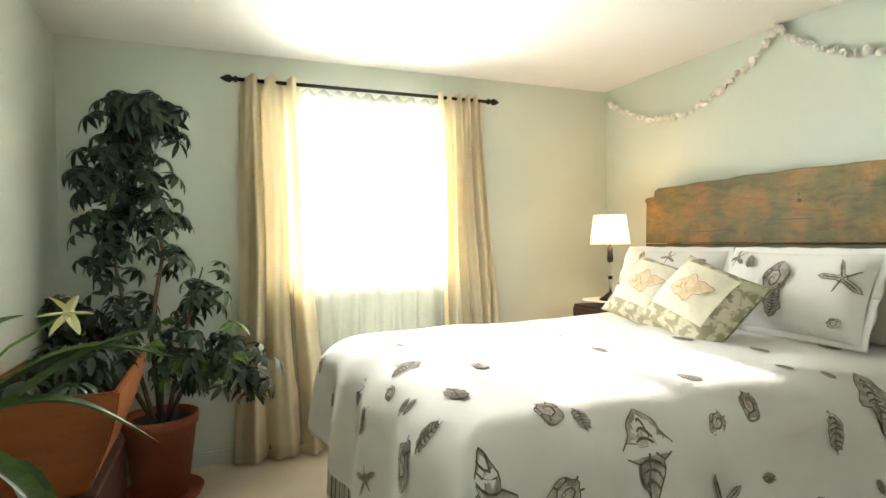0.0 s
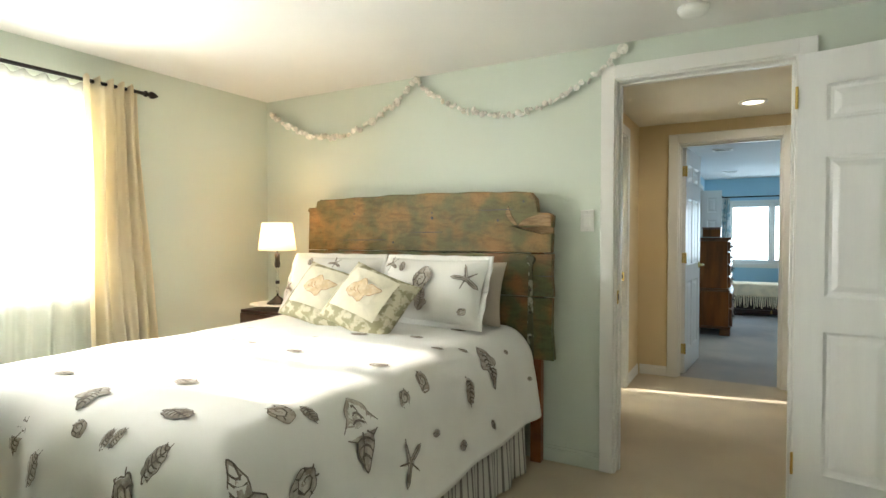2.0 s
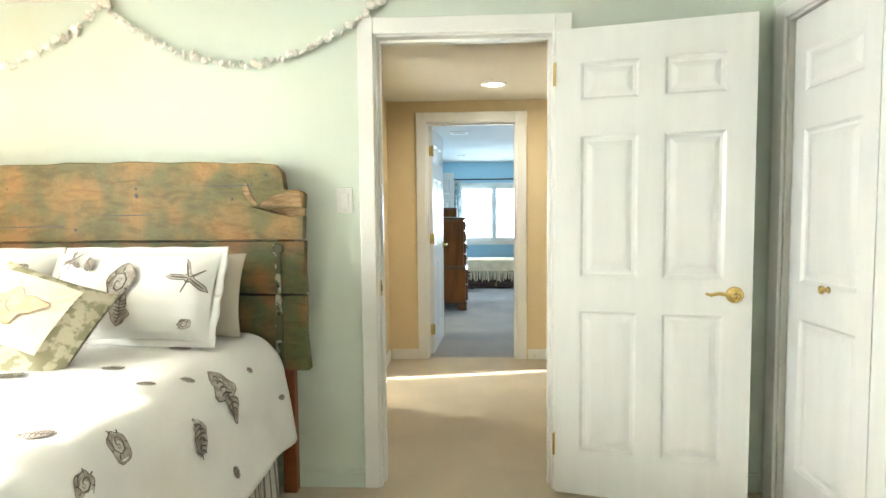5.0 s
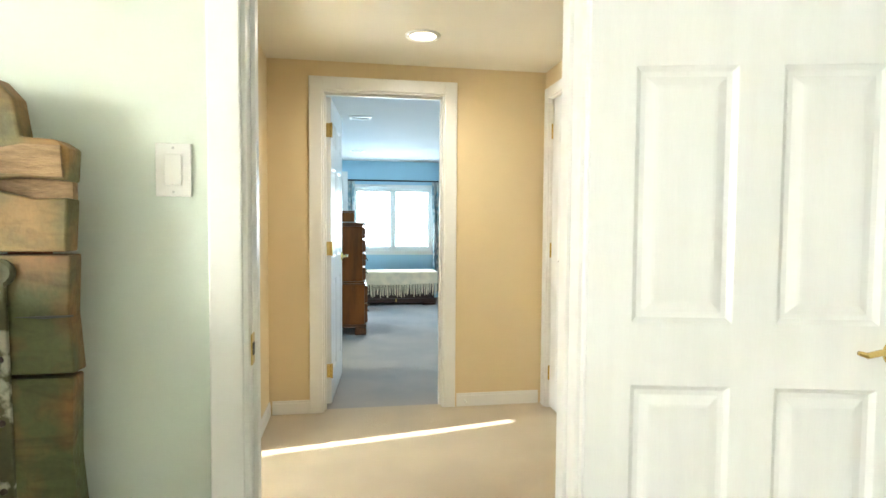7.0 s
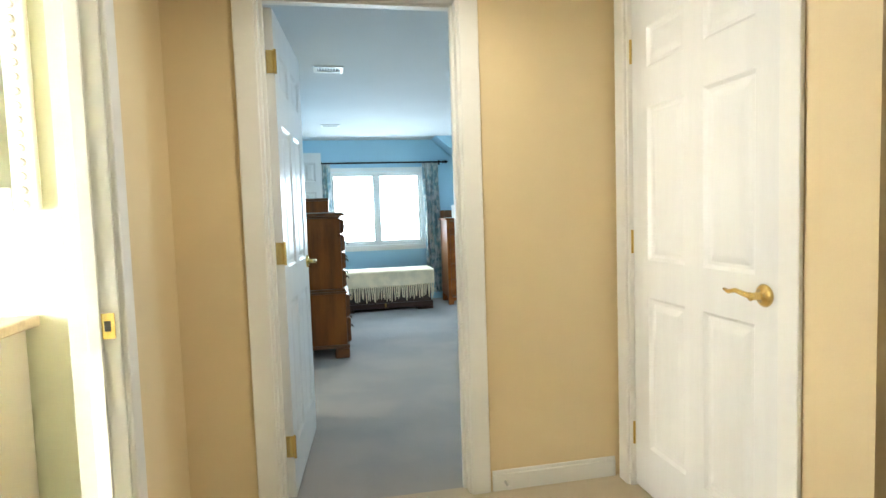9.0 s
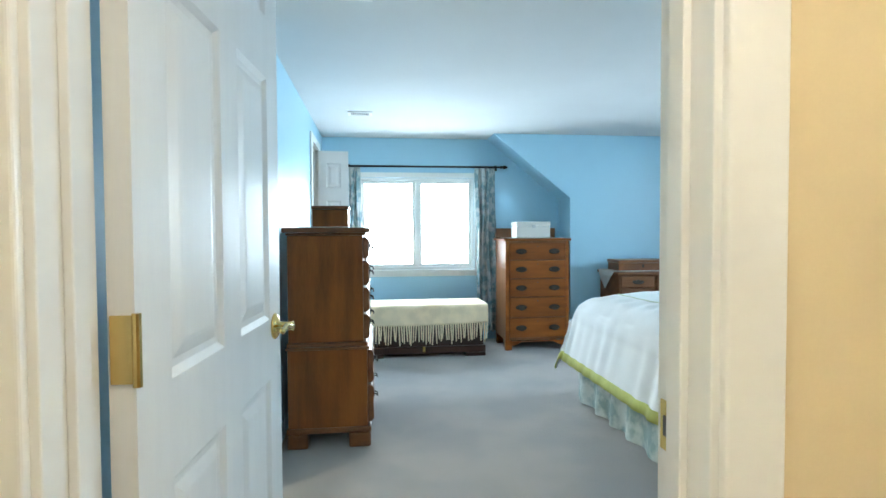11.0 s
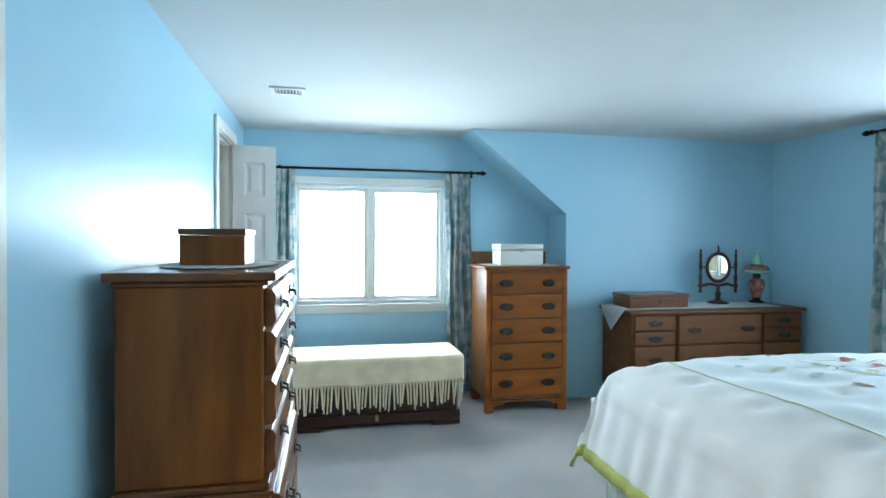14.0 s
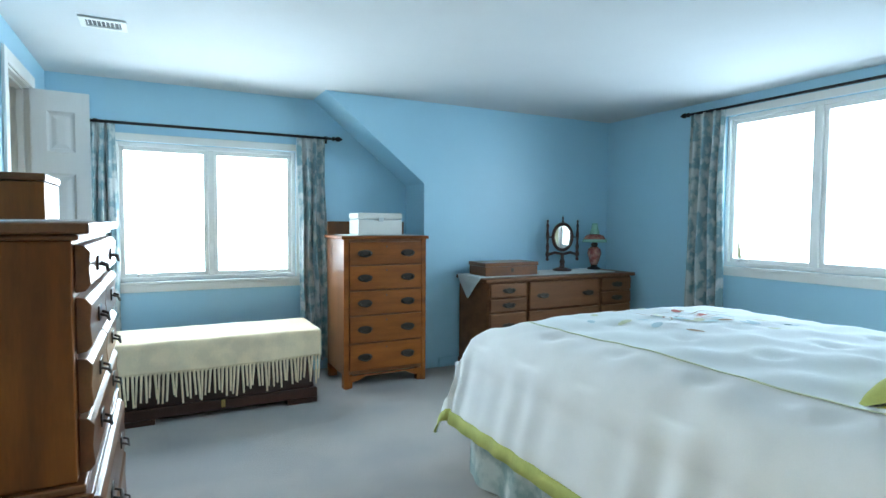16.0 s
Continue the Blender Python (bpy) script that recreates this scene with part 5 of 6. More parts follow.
for k in range(9):
    x, y = rnd.uniform(-0.25, 0.25), rnd.uniform(-0.11, 0.11)
    top = Vector((x * 1.1, y * 1.1, rnd.uniform(0.07, 0.13)))
    part("stem", tube([(x, y, 0.0), tuple(top)], [0.004, 0.002], 6), BARK, lp)
    for _ in range(8):
        o = new("leaf", rnd.choice(dark))
        o.parent = lp
        o.matrix_basis = Matrix.Translation(top + Vector((rnd.uniform(-0.06, 0.06), rnd.uniform(-0.05, 0.05), rnd.uniform(-0.05, 0.03)))) @ pose(0, 0, 0, rnd.uniform(-30, 30), rnd.uniform(-30, 30), rnd.uniform(0, 360)) @ Matrix.Scale(rnd.uniform(0.7, 1.0), 4)

# ---------- hall ----------
cl = thing("recessed_light", pose(-0.24, 4.43, HH), "round recessed ceiling light, lit", "ceiling light")
part("ring", lathe([(0.070, -0.001), (0.095, -0.001), (0.094, -0.007), (0.072, -0.010), (0.070, -0.008)], 36), TRIM, cl, "", None, True)
part("lens", lathe([(0, -0.002), (0.069, -0.002), (0.069, -0.004), (0, -0.0045)], 32), BULB, cl)
st = put("door_stop", tube([(0, 0, 0), (0, -0.05, 0)], [0.006, 0.006], 8), STEEL, m=pose(0.12, 4.986, 0.04), smooth=True, label="small spring door stop on the baseboard", category="door stop")
part("tip", lathe([(0, 0), (0.009, 0), (0.009, 0.012), (0, 0.013)], 10, pose(0, -0.05, 0, 90)), PLASTIC, st)
# bathroom beside the hall: vanity and framed mirror
va = thing("vanity", pose(-2.02, 4.64, 0), "white bathroom vanity cabinet with panel doors", "cabinet")
part("body", boxes((-0.42, 0.42, -0.20, 0.28, 0.08, 0.84), (-0.42, 0.42, -0.15, 0.28, 0, 0.08), bevel=0.003), TRIM, va)
for k in range(2):
    dd = part("door", boxes((-0.40 + 0.41 * k, -0.01 + 0.41 * k, -0.219, -0.201, 0.12, 0.80), bevel=0.003), TRIM, va)
    part("knob", lathe([(0, 0), (0.010, 0), (0.014, 0.016), (0, 0.022)], 12, pose(-0.05 + 0.10 * k, -0.219, 0.62, 90)), BRASS, dd)
ct = put("worktop", boxes((-2.47, -1.56, 4.415, 4.935, 0.842, 0.88), bevel=0.006), STONE, label="beige stone vanity worktop with back edge", category="worktop")
mf = thing("wall_mirror", pose(-1.92, 4.935, 1.68), "mirror in carved white frame above the vanity", "mirror")
part("frame", boxes((-0.40, -0.32, -0.035, -0.001, -0.44, 0.50), (0.32, 0.40, -0.035, -0.001, -0.44, 0.50), (-0.32, 0.32, -0.035, -0.001, 0.42, 0.50), (-0.32, 0.32, -0.035, -0.001, -0.44, -0.36), bevel=0.010), TRIM, mf)
for k in range(40):
    for sx in (-0.36, 0.36):
        if k < 20:
            part("carved_bead", lathe([(0, 0), (0.016, 0.003), (0.012, 0.012), (0, 0.016)], 8, pose(sx, -0.035, -0.42 + 0.047 * k, 90)), TRIM, mf)
part("mirror_glass", boxes((-0.321, 0.321, -0.020, -0.014, -0.361, 0.421)), MIRROR, mf)

# bathroom off the blue bedroom
rod = put("shower_rod", tube([(-2.65, 7.55, 1.92), (-1.076, 7.55, 1.92)], 0.028, 14), TRIM, smooth=True, label="white shower rod spanning the bathroom", category="shower rod")
tw = curtain("shower_curtain", pose(-1.72, 7.42, 0.99), 0.8, 0.82, 0.88, material("white_terry", (0.74, 0.75, 0.74), 0.95, vary=0.04, fine=200, bump=0.1), "white towel with grey ring pattern on a bar", 5, 0.02, 0, 33, category="towel")
tb = put("towel_bar", tube([(-2.2, 7.42, 1.00), (-1.2, 7.42, 1.00)], 0.012, 10), STEEL, smooth=True, label="steel towel bar below the shower rod", category="towel bar")
for x in (-2.19, -1.21):
    part("bracket", tube([(x, 7.42, 1.00), (x, 8.199, 1.00)], 0.010, 8), STEEL, tb)
for x in (-1.42, -1.28):
    for k in range(3):
        ringm = lathe([(0.022, 0), (0.036, 0), (0.036, 0.003), (0.022, 0.003)], 14, pose(x + 1.72, -0.045, -0.07 - 0.085 * k, 90))
        part("ring_print", ringm, STRIPE, tw)


bl = thing("ceiling_lamp", pose(-1.965, 8.11, 2.299) @ Matrix.Scale(0.85, 4), "small bronze bell-shaped fixture hanging from the bathroom ceiling", "ceiling lamp")
part("flange", lathe([(0, 0), (0.048, 0), (0.050, -0.008), (0.030, -0.018), (0.014, -0.022), (0, -0.022)], 24), AGED_BRONZE, bl, "", None, True)
part("stem", lathe([(0, -0.022), (0.013, -0.022), (0.012, -0.05), (0.020, -0.058), (0.020, -0.070), (0.013, -0.076), (0, -0.076)], 18), AGED_BRONZE, bl, "", None, True)
part("bell", lathe([(0, -0.074), (0.018, -0.076), (0.030, -0.095), (0.042, -0.125), (0.066, -0.150), (0.078, -0.160), (0.074, -0.163), (0, -0.158)], 28), AGED_BRONZE, bl, "", None, True)


# ---------- blue bedroom furniture ----------
# tall oak chest of five drawers in the dormer
tc = thing("tall_chest", pose(1.18, 9.93, 0), "tall golden oak chest of five drawers with dark pulls", "chest of drawers")
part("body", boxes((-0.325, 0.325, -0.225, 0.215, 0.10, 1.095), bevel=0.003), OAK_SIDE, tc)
part("tabletop", boxes((-0.345, 0.345, -0.25, 0.225, 1.096, 1.12), bevel=0.005), OAK, tc)
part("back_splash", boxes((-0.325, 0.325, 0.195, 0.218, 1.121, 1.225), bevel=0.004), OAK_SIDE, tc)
for sx in (-1, 1):
    part("corner_stile", boxes((min(sx * 0.29, sx * 0.327), max(sx * 0.29, sx * 0.327), -0.236, -0.226, 0.0, 1.094), bevel=0.002), OAK, tc)
part("apron", prism([(-0.29, 0.095), (0.29, 0.095), (0.29, 0.045), (0.22, 0.055), (0.16, 0.085), (-0.16, 0.085), (-0.22, 0.055), (-0.29, 0.045)], -0.236, -0.226, 0.001), OAK, tc)
for sx in (-1, 1):
    part("foot", boxes((min(sx * 0.26, sx * 0.325), max(sx * 0.26, sx * 0.325), -0.225, -0.17, 0, 0.099), bevel=0.003), OAK, tc)
    part("foot", boxes((min(sx * 0.26, sx * 0.325), max(sx * 0.26, sx * 0.325), 0.16, 0.215, 0, 0.099), bevel=0.003), OAK, tc)
z = 1.08
for h in (0.175, 0.185, 0.185, 0.205, 0.205):
    dr = part("drawer", boxes((-0.286, 0.286, -0.243, -0.226, z - h + 0.006, z - 0.006), bevel=0.003), OAK, tc)
    for x in (-0.17, 0.17):
        pl = part("pull_plate", lathe([(0, 0), (0.056, 0), (0.058, 0.003), (0.044, 0.006), (0, 0.007)], 18, pose(0, 0, 0, 90) @ Matrix.Diagonal((1, 0.46, 1, 1))), DARK_BRASS, dr, "dark oval pull", pose(x, -0.243, z - h / 2))
        bail_pts = tube([(x - 0.040, -0.248, z - h / 2 + 0.004), (x - 0.036, -0.266, z - h / 2 - 0.014), (x, -0.268, z - h / 2 - 0.024), (x + 0.036, -0.266, z - h / 2 - 0.014), (x + 0.040, -0.248, z - h / 2 + 0.004)], 0.0055, 6)
        bail_pts.transform(pose(x, -0.243, z - h / 2).inverted())
        part("pull_handle", bail_pts, DARK_BRASS, pl)
    part("keyhole", lathe([(0, 0), (0.006, 0), (0, 0.001)], 8, pose(0, -0.243, z - 0.04, 90)), VENT_DARK, dr)
    z -= h
put("runner", boxes((0.90, 1.46, 9.72, 10.10, 1.1215, 1.1245), bevel=0.001), LACE, label="thin lace runner on the tall chest", category="runner")
wb = thing("storage_box", pose(1.155, 9.86, 1.1255), "ivory box with a closed lid on the tall chest", "box")
part("body", boxes((-0.175, 0.175, -0.11, 0.11, 0, 0.115), bevel=0.008), WHITE_BOX, wb)
part("lid", boxes((-0.179, 0.179, -0.114, 0.114, 0.117, 0.165), bevel=0.012), WHITE_BOX, wb)
part("clasp", boxes((-0.02, 0.02, -0.119, -0.1145, 0.10, 0.13), bevel=0.002), STEEL, wb)

# low cedar chest under the window with a fringed throw
cc = thing("blanket_chest", pose(0.02, 9.77, 0), "low dark wooden blanket chest below the window", "chest")
part("body", boxes((-0.56, 0.575, -0.22, 0.22, 0.10, 0.45), bevel=0.006), DARKWOOD, cc)
part("lid", boxes((-0.575, 0.59, -0.235, 0.23, 0.452, 0.488), bevel=0.006), DARKWOOD, cc)
part("plinth", boxes((-0.58, 0.595, -0.24, 0.23, 0.035, 0.10), bevel=0.006), DARKWOOD, cc)
for x0, x1 in ((-0.58, -0.38), (0.395, 0.595)):
    part("foot", boxes((x0, x1, -0.242, 0.232, 0, 0.034), bevel=0.004), DARKWOOD, cc)
part("escutcheon", boxes((-0.012, 0.012, -0.244, -0.2405, 0.05, 0.10), bevel=0.001), BRASS, cc)


def throw_at(u, v):
    x = -0.60 + 1.215 * u
    w = 0.003 * noise.noise(Vector((u * 9, v * 5, 2)))
    d = v * 0.66
    if d < 0.48:
        return Vector((x, 0.235 - d, 0.493 + w))
    a = d - 0.48
    if a < 0.03:
        q = a / 0.03 * math.pi / 2
        return Vector((x, -0.245 - 0.012 * math.sin(q), 0.493 - 0.012 * (1 - math.cos(q)) + w))
    return Vector((x, -0.259 - 0.004 * math.sin(20 * u), 0.48 - (a - 0.03) * (1 + 0.16 * math.sin(2.4 * u + 0.6))))


th = put("throw_blanket", sheet(throw_at, 60, 40, 0.006), THROW, m=pose(0.02, 9.77, 0), smooth=True, label="cream woven throw with long fringe over the chest", category="throw")
rnd = random.Random(5)
for k in range(52):
    u = (k + 0.5) / 52
    p = throw_at(u, 1.0)
    ln = rnd.uniform(0.135, 0.19)
    dx = rnd.uniform(-0.012, 0.012)
    part("fringe", tube([p + Vector((0, -0.003, 0.006)), p + Vector((dx * 0.5, -0.006, -ln * 0.5)), p + Vector((dx, -0.003, -ln))], [0.0085, 0.0075, 0.006], 6), THROW, th)

# chest on chest near the bathroom door, drawers towards the room
nc = thing("chest_on_chest", pose(-0.71, 7.43, 0), "tall cherry chest on chest with shaped drawers and brass pulls", "chest of drawers")
part("lower_body", boxes((-0.207, 0.225, 0.0, 0.92, 0.10, 0.545), bevel=0.004), CHERRY, nc)
part("upper_body", boxes((-0.203, 0.205, 0.012, 0.908, 0.585, 1.175), bevel=0.004), CHERRY, nc)
part("waist_moulding", boxes((-0.216, 0.24, -0.012, 0.932, 0.546, 0.562), (-0.21, 0.225, -0.004, 0.924, 0.563, 0.584), bevel=0.005), CHERRY_FLAT, nc)
part("cornice", boxes((-0.21, 0.222, -0.004, 0.924, 1.176, 1.190), (-0.226, 0.245, -0.022, 0.942, 1.191, 1.218), bevel=0.006), CHERRY_FLAT, nc)
part("base_moulding", boxes((-0.215, 0.245, -0.014, 0.934, 0.085, 0.115), bevel=0.006), CHERRY_FLAT, nc)
for y0, y1 in ((-0.012, 0.11), (0.81, 0.932)):
    for x0, x1 in ((0.12, 0.243), (-0.213, -0.10)):
        part("bracket_foot", boxes((x0, x1, y0, y1, 0, 0.084), bevel=0.012), CHERRY_FLAT, nc)
rows_ = ((1.045, 1.165, 0.207, 2), (0.895, 1.035, 0.207, 2), (0.745, 0.885, 0.207, 2), (0.595, 0.735, 0.207, 1), (0.345, 0.535, 0.227, 1), (0.125, 0.335, 0.227, 1))
for z0, z1, x, n in rows_:
    for k in range(n):
        ya, yb = 0.03 + 0.86 * k / n + 0.006, 0.03 + 0.86 * (k + 1) / n - 0.006
        # bowed drawer front with a heavy lipped edge
        o = [(x, z0), (x + 0.022, z0 + 0.004), (x + 0.034, z0 + 0.02), (x + 0.030, (z0 + z1) / 2), (x + 0.034, z1 - 0.02), (x + 0.022, z1 - 0.004), (x, z1)]
        dr = part("drawer", prism(o, ya, yb, 0.003), CHERRY_FLAT, nc)
        for y in ((ya + (yb - ya) * 0.25, ya + (yb - ya) * 0.75) if n == 1 else ((ya + yb) / 2,)):
            pl = part("pull_plate", boxes((x + 0.031, x + 0.036, y - 0.035, y + 0.035, (z0 + z1) / 2 - 0.018, (z0 + z1) / 2 + 0.022), bevel=0.002), DARK_BRASS, dr, "dark brass pull")
            zz = (z0 + z1) / 2
            part("pull_handle", tube([(x + 0.036, y - 0.028, zz), (x + 0.052, y - 0.026, zz - 0.006), (x + 0.056, y, zz - 0.022), (x + 0.052, y + 0.026, zz - 0.006), (x + 0.036, y + 0.028, zz)], 0.004, 7), DARK_BRASS, pl, "", None, True)
put("doily", prism([(0.19 * math.cos(a * 0.2618) * (1 + 0.06 * (a % 2)), 0.30 * math.sin(a * 0.2618) * (1 + 0.06 * (a % 2))) for a in range(24)], 0, 0.003), LACE, m=pose(-0.70, 7.86, 1.222, 90), label="oval lace doily on the chest top", category="doily")
jb = thing("wooden_box", pose(-0.70, 7.80, 1.2225), "small cherry wood box with flat lid on the chest", "box")
part("body", boxes((-0.105, 0.105, -0.09, 0.15, 0, 0.105), bevel=0.003), CHERRY, jb)
part("lid", boxes((-0.109, 0.109, -0.094, 0.154, 0.107, 0.128), bevel=0.004), CHERRY_FLAT, jb)

# long dresser on the knee wall
ld = thing("dresser", pose(2.70, 9.71, 0), "long brown wooden dresser with many drawers", "dresser")
part("body", boxes((-0.76, 0.76, -0.215, 0.23, 0.08, 0.755), bevel=0.004), WALNUT, ld)
part("tabletop", boxes((-0.79, 0.79, -0.25, 0.24, 0.756, 0.785), bevel=0.008), WALNUT, ld)
part("plinth", boxes((-0.77, 0.77, -0.225, 0.23, 0, 0.079), bevel=0.005), WALNUT, ld)
for x0, x1, cells in ((-0.745, -0.40, ((0.635, 0.745), (0.52, 0.625), (0.31, 0.51), (0.10, 0.30))), (-0.37, 0.37, ((0.52, 0.745), (0.31, 0.51), (0.10, 0.30))), (0.40, 0.745, ((0.635, 0.745), (0.52, 0.625), (0.31, 0.51), (0.10, 0.30)))):
    for z0, z1 in cells:
        dr = part("drawer", boxes((x0, x1, -0.244, -0.216, z0, z1), bevel=0.010, seg=3), WALNUT, ld)
        for x in ((x0 + x1) / 2,) if x1 - x0 < 0.4 else (x0 + 0.13, x1 - 0.13):
            zz = (z0 + z1) / 2
            pl = part("pull_plate", prism([(x - 0.065, zz), (x - 0.045, zz + 0.016), (x - 0.015, zz + 0.014), (x, zz + 0.024), (x + 0.015, zz + 0.014), (x + 0.045, zz + 0.016), (x + 0.065, zz), (x + 0.04, zz - 0.018), (x, zz - 0.024), (x - 0.04, zz - 0.018)], -0.249, -0.2445), DARK_BRASS, dr, "dark pull")
            part("pull_handle", tube([(x - 0.042, -0.249, zz), (x - 0.036, -0.266, zz - 0.012), (x, -0.268, zz - 0.018), (x + 0.036, -0.266, zz - 0.012), (x + 0.042, -0.249, zz)], 0.005, 6), DARK_BRASS, pl)


def runner_at(u, v):
    x = -0.90 + 1.52 * u
    y = 0.02 + 0.19 * (1 - 2 * v) * (1 if x > -0.80 else max(0.05, 1 - (-0.80 - x) / 0.10))
    return Vector((max(x, -0.797) - (0.0 if x > -0.80 else 0.0), y, 0.789 if x > -0.795 else 0.789 + (x + 0.795) * 1.7))


put("dresser_scarf", sheet(runner_at, 40, 8, 0.003), LACE, m=pose(2.70, 9.71, 0), label="pale green lace scarf hanging over the dresser edge", category="runner")
bx = thing("wooden_box", pose(2.24, 9.72, 0.7925), "flat brown wooden box on the dresser", "box")
part("body", boxes((-0.255, 0.255, -0.13, 0.13, 0, 0.075), bevel=0.004), CHERRY_FLAT, bx)
part("lid", boxes((-0.262, 0.262, -0.136, 0.136, 0.077, 0.108), bevel=0.006), CHERRY_FLAT, bx)
part("keyhole", boxes((-0.012, 0.012, -0.1325, -0.130, 0.03, 0.06), bevel=0.001), DARK_BRASS, bx)

vm = thing("dressing_mirror", pose(2.93, 9.80, 0.7925, 0, 0, -8), "small oval swing mirror on turned dark stand", "mirror")
part("base", lathe([(0, 0), (0.085, 0), (0.085, 0.012), (0.06, 0.022), (0.025, 0.03), (0.018, 0.06), (0.026, 0.08), (0.014, 0.11), (0.016, 0.15), (0, 0.152)], 22), DARKWOOD, vm, "", None, True)
part("crossbar", tube([(-0.15, 0, 0.145), (-0.08, 0, 0.165), (0, 0, 0.15), (0.08, 0, 0.165), (0.15, 0, 0.145)], 0.013, 10), DARKWOOD, vm, "", None, True)
for sx in (-1, 1):
    part("turned_post", lathe([(0.006, 0.09), (0.016, 0.10), (0.010, 0.12), (0.020, 0.15), (0.011, 0.18), (0.016, 0.22), (0.009, 0.26), (0.015, 0.32), (0.009, 0.38), (0.013, 0.41), (0.006, 0.43), (0.010, 0.45), (0, 0.465)], 12, pose(sx * 0.155, 0, 0)), DARKWOOD, vm, "", None, True)
bm = bmesh.new()
for k in range(40):
    a = 2 * math.pi * k / 40
    ring_c = Vector((0.098 * math.cos(a), 0, 0.305 + 0.118 * math.sin(a)))
    o = Vector((math.cos(a), 0, math.sin(a)))
    for j in range(6):
        b = 2 * math.pi * j / 6
        bm.verts.new(ring_c + 0.016 * (math.cos(b) * o + math.sin(b) * Vector((0, 1, 0))))
bm.verts.ensure_lookup_table()
for k in range(40):
    for j in range(6):
        n = (k + 1) % 40
        bm.faces.new((bm.verts[6 * k + j], bm.verts[6 * n + j], bm.verts[6 * n + (j + 1) % 6], bm.verts[6 * k + (j + 1) % 6]))
bmesh.ops.recalc_face_normals(bm, faces=bm.faces)
mfr = part("mirror_frame", bm, DARKWOOD, vm, "", None, True)
part("mirror_glass", lathe([(0, 0), (1, 0), (1, 0.004), (0, 0.004)], 36, pose(0, 0.004, 0.305, 90) @ Matrix.Diagonal((0.094, 0.114, 1, 1))), MIRROR, mfr, "oval mirror glass")
part("pivot", tube([(-0.15, 0, 0.305), (-0.112, 0, 0.305)], 0.006, 8), DARKWOOD, vm)
part("pivot", tube([(0.112, 0, 0.305), (0.15, 0, 0.305)], 0.006, 8), DARKWOOD, vm)
part("finial", lathe([(0, 0.435), (0.010, 0.44), (0.006, 0.46), (0.009, 0.475), (0, 0.50)], 12), DARKWOOD, vm, "", None, True)

ol = thing("oil_lamp", pose(3.31, 9.80, 0.7925), "painted red oil lamp with green ruffled glass shade", "lamp")
part("foot", lathe([(0, 0), (0.062, 0), (0.060, 0.012), (0.035, 0.022), (0.028, 0.04), (0, 0.041)], 20), IRON, ol, "", None, True)
part("font", lathe([(0, 0.04), (0.03, 0.042), (0.048, 0.09), (0.064, 0.15), (0.056, 0.19), (0.03, 0.21), (0, 0.212)], 24), RUBY, ol, "painted ruby glass font", None, True)
part("burner", lathe([(0, 0.21), (0.028, 0.212), (0.032, 0.235), (0.024, 0.25), (0, 0.251)], 18), DARK_BRASS, ol, "", None, True)
part("shade", lathe([(0.028, 0.252), (0.085, 0.265), (0.10, 0.285), (0.082, 0.315), (0.045, 0.33), (0.040, 0.328), (0.076, 0.310), (0.09, 0.284), (0.028, 0.256)], 26), RUBY, ol, "red painted glass shade", None, True)
part("shade_rim", lathe([(0.088, 0.262), (0.112, 0.256), (0.108, 0.272), (0.101, 0.284), (0.092, 0.272)], 26), GREEN_GLASS, ol, "green ruffled rim", None, True)
part("chimney", lathe([(0.041, 0.330), (0.044, 0.345), (0.030, 0.385), (0.024, 0.43), (0.022, 0.43), (0.028, 0.385), (0.041, 0.346), (0.038, 0.332)], 20), GREEN_GLASS, ol, "green glass chimney", None, True)
put("trinket", tube([(0.03 * math.cos(a), 0.02 * math.sin(a), 0.004) for a in (0, 0.9, 1.8, 2.7, 3.6, 4.5, 5.4)], 0.004, 6), STEEL, m=pose(2.58, 9.70, 0.7925), label="small metal trinket beside the wooden box", category="trinket")

# second bed
CX, CY = 1.83, 6.12
bed2 = thing("bed", pose(CX, CY, 0), "wide bed with ivory comforter and blue-green printed skirt", "bed")
part("mattress", boxes((-0.79, 0.79, 0.03, 2.0, 0.34, 0.66), bevel=0.04), COMFORTER, bed2)
part("base", boxes((-0.78, 0.78, 0.03, 1.99, 0.10, 0.339), bevel=0.01), DAMASK_SKIRT, bed2)
for sx in (-0.7, 0.7):
    for sy in (0.12, 1.9):
        part("leg", boxes((sx - 0.03, sx + 0.03, sy - 0.03, sy + 0.03, 0, 0.099)), DARKWOOD, bed2)


def skirt2(u, v, axis):
    ripple = 0.014 * math.sin(48 * u + 1.2 * math.sin(9 * u)) * (0.4 + v) + 0.025 * v
    if axis == "foot":
        return Vector(((u - 0.5) * 1.62, 2.02 + ripple, 0.40 - 0.392 * v))
    return Vector(((0.815 + ripple) * (-1 if axis == "left" else 1), 0.03 + 1.99 * u, 0.40 - 0.392 * v))


for axis in ("left", "right", "foot"):
    part("bed_skirt", sheet(lambda u, v, axis=axis: skirt2(u, v, axis), 120, 5), DAMASK_SKIRT, bed2, "gathered blue-green printed bed skirt", None, True)
c2 = Cover(0.85, 2.06, 0.735, 0.29, 0.31, 0.19, 0.24, 0.055, 0.009, 5)
c2.tuft, c2.pleat = 0.030, 41
turned = pose(CX, CY, 0, 0, 0, 180)
cf = put("comforter", c2.sheet(150, 150, 0.004, t0=-0.0), COMFORTER, m=turned, smooth=True, label="ivory comforter with floral panel and lime green hem", category="comforter")
E_S, E_T = c2.s_end, c2.t_end
part("hem_band", c2.sheet(2, 130, 0.004, E_S - 0.055, E_S + 0.004, 0.0, E_T, 0.012), LIME, cf, "lime green hem band", None, True)
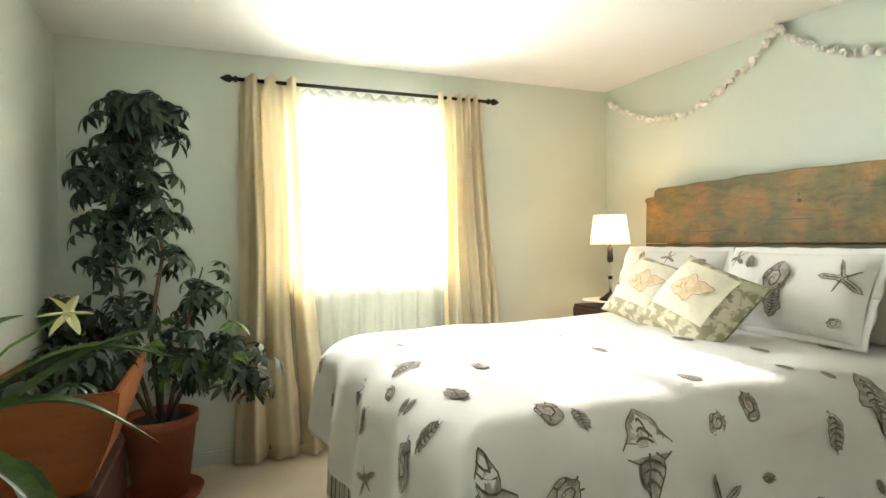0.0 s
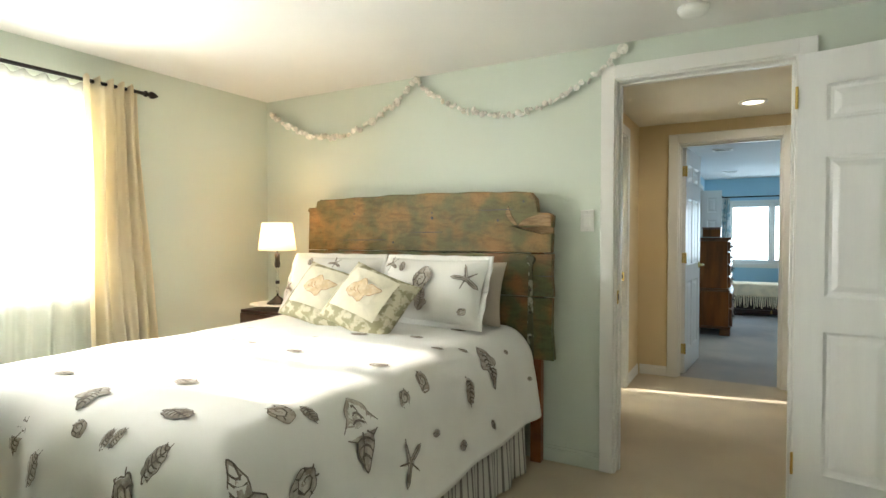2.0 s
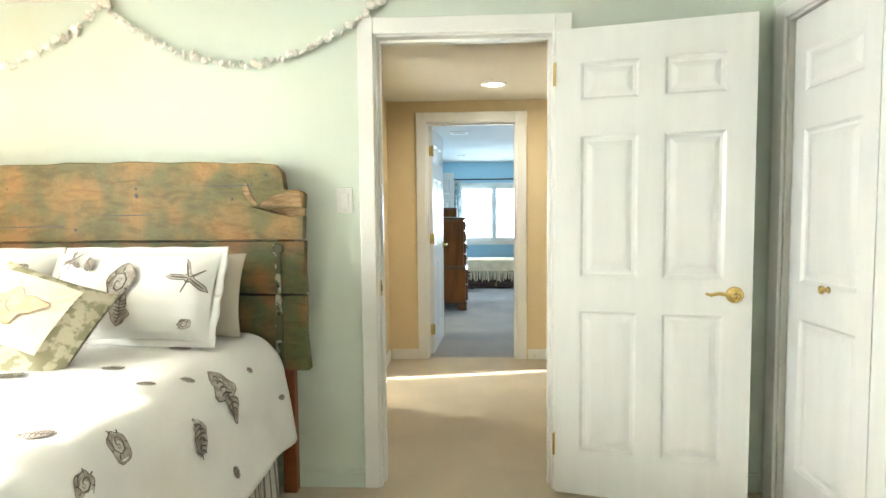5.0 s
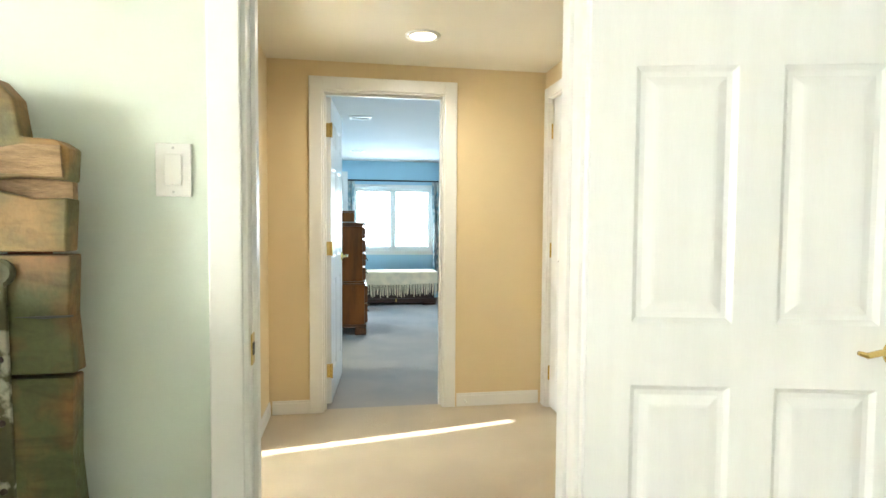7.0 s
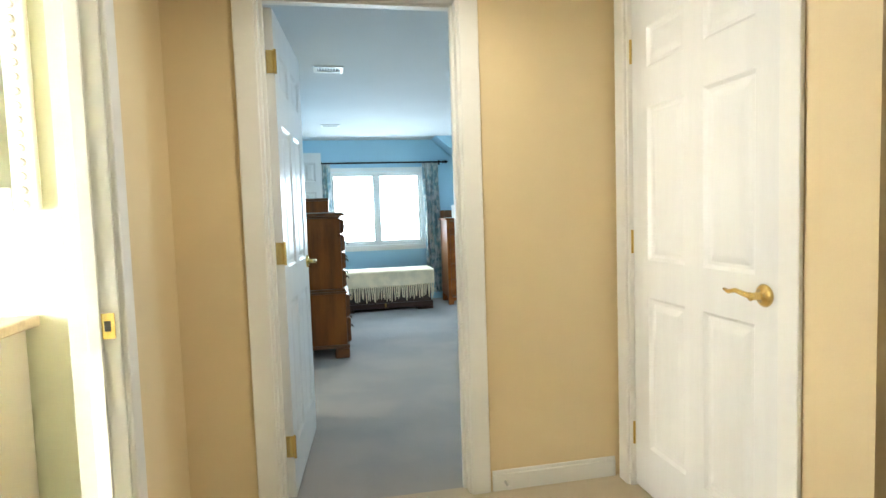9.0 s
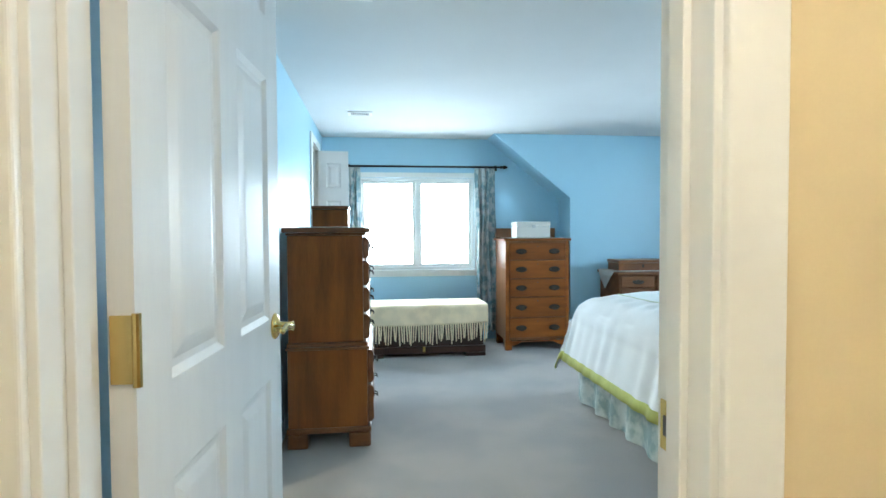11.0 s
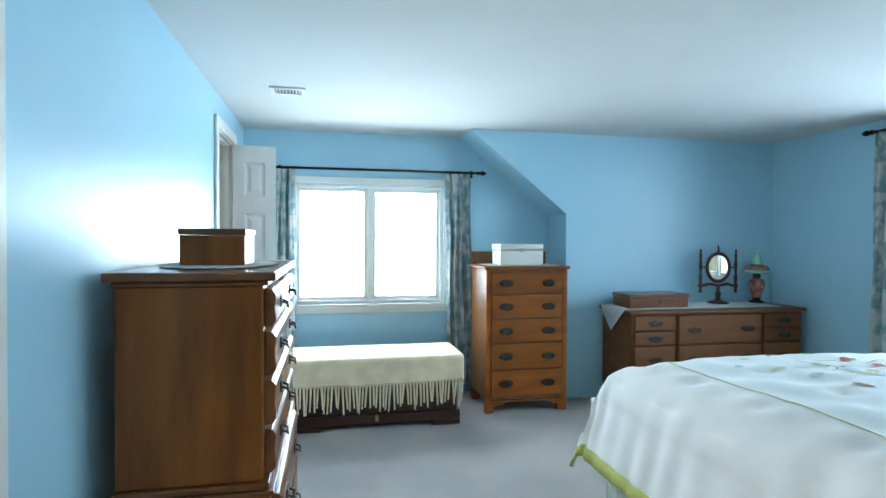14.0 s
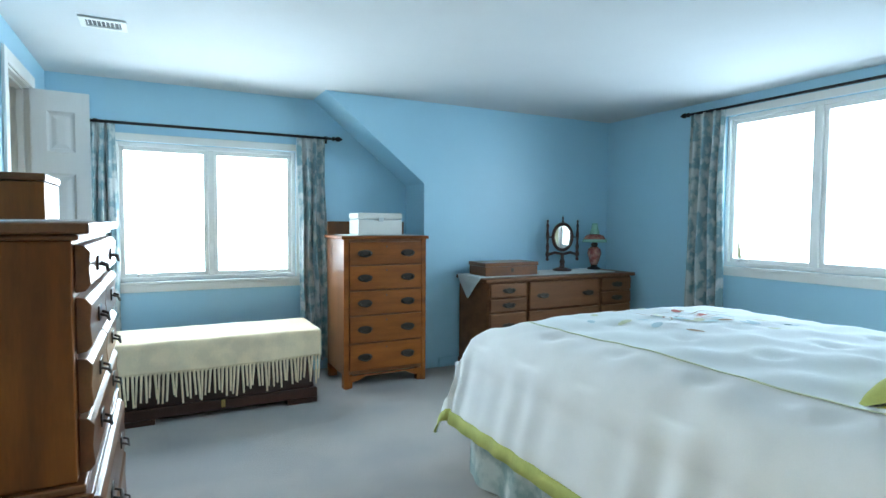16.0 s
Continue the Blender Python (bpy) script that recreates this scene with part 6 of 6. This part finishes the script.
part("hem_band", c2.sheet(2, 130, 0.004, -E_S - 0.004, -E_S + 0.055, 0.0, E_T, 0.012), LIME, cf, "lime green hem band", None, True)
part("hem_band", c2.sheet(130, 2, 0.004, -E_S, E_S, E_T - 0.055, E_T + 0.004, 0.012), LIME, cf, "lime green hem band", None, True)
part("piping", c2.sheet(2, 120, 0.003, 0.60, 0.606, 0.0, 1.86, 0.0085), LIME_PALE, cf, "thin green seam piping", None, True)
part("floral_panel", c2.sheet(80, 120, 0.0, -0.60, 0.599, 0.0, 1.86, 0.0065), material("white_panel_cotton", (0.78, 0.82, 0.82), 0.8, vary=0.02, fine=300, bump=0.05, dist=0.001), cf, "white centre panel", None, True)
rnd = random.Random(12)
for k in range(46):
    s, t = rnd.gauss(0.02, 0.20), rnd.gauss(1.42, 0.20)
    if abs(s) > 0.46 or t > 1.82:
        continue
    mat = rnd.choice((AQUA, AQUA, LIME_PALE, RED_MOTIF, BROWN_MOTIF, AQUA))
    o, _ = shell_shape("scallop", rnd.uniform(0.022, 0.05), rnd)
    part("leaf_motif", c2.patch(o, (s, t), rnd.uniform(0, 6.3), 0.0115), mat, cf, "printed leaf motif")
for s, t, turn in ((-0.30, 1.60, 0.4), (-0.05, 1.62, 1.0), (0.10, 1.55, 2.0), (-0.18, 1.48, 2.8)):
    bm = bmesh.new()
    c2.stroke([(0.24 * (q / 8 - 0.5), 0.05 * math.sin(q * 0.6)) for q in range(9)], (s, t), turn, 0.0122, 0.004, bm)
    part("stem_motif", bm, BROWN_MOTIF, cf, "printed brown stem")
cu = pillow("cushion", pose(1.51, 6.48, 0.830, -66, 0, 188), 0.44, 0.40, 0.14, LIME, "lime green cushion with pale leaf pattern", category="cushion")
pc = Plain(0.44, 0.40, 0.14)
for k in range(5):
    o, _ = shell_shape("scallop", 0.06, rnd)
    part("leaf_motif", pc.patch(o, (-0.15 + 0.075 * k, 0.10 * (-1) ** k), 0.6 * k, 0.006), COMFORTER, cu)


def ceiling_vent(m):
    v = thing("ceiling_vent", m, "white louvred metal ceiling vent", "vent")
    part("backing", boxes((-0.075, 0.075, -0.048, 0.048, -0.004, -0.001)), VENT_DARK, v)
    part("frame", boxes((-0.102, -0.076, -0.078, 0.078, -0.010, -0.001), (0.076, 0.102, -0.078, 0.078, -0.010, -0.001), (-0.076, 0.076, 0.049, 0.078, -0.010, -0.001), (-0.076, 0.076, -0.078, -0.049, -0.010, -0.001), bevel=0.002), PLASTIC, v)
    for k in range(8):
        part("slat", boxes((-0.0032, 0.0032, -0.049, 0.049, -0.0008, 0.0008)), PLASTIC, v, "", pose(-0.066 + 0.0189 * k, 0, -0.007, 0, 40, 0))


ceiling_vent(pose(-0.55, 9.13, H2))
ceiling_vent(pose(-0.54, 6.74, H2))
ou = thing("outlet", pose(-0.98, 7.30, 0.33, 0, 0, 90), "white wall outlet plate above the baseboard", "outlet")
part("wall_plate", boxes((-0.036, 0.036, -0.006, -0.0005, -0.057, 0.057), bevel=0.002), PLASTIC, ou)
for z in (-0.02, 0.02):
    part("socket", boxes((-0.014, 0.014, -0.0085, -0.006, z - 0.014, z + 0.014), bevel=0.001), TRIM, ou)
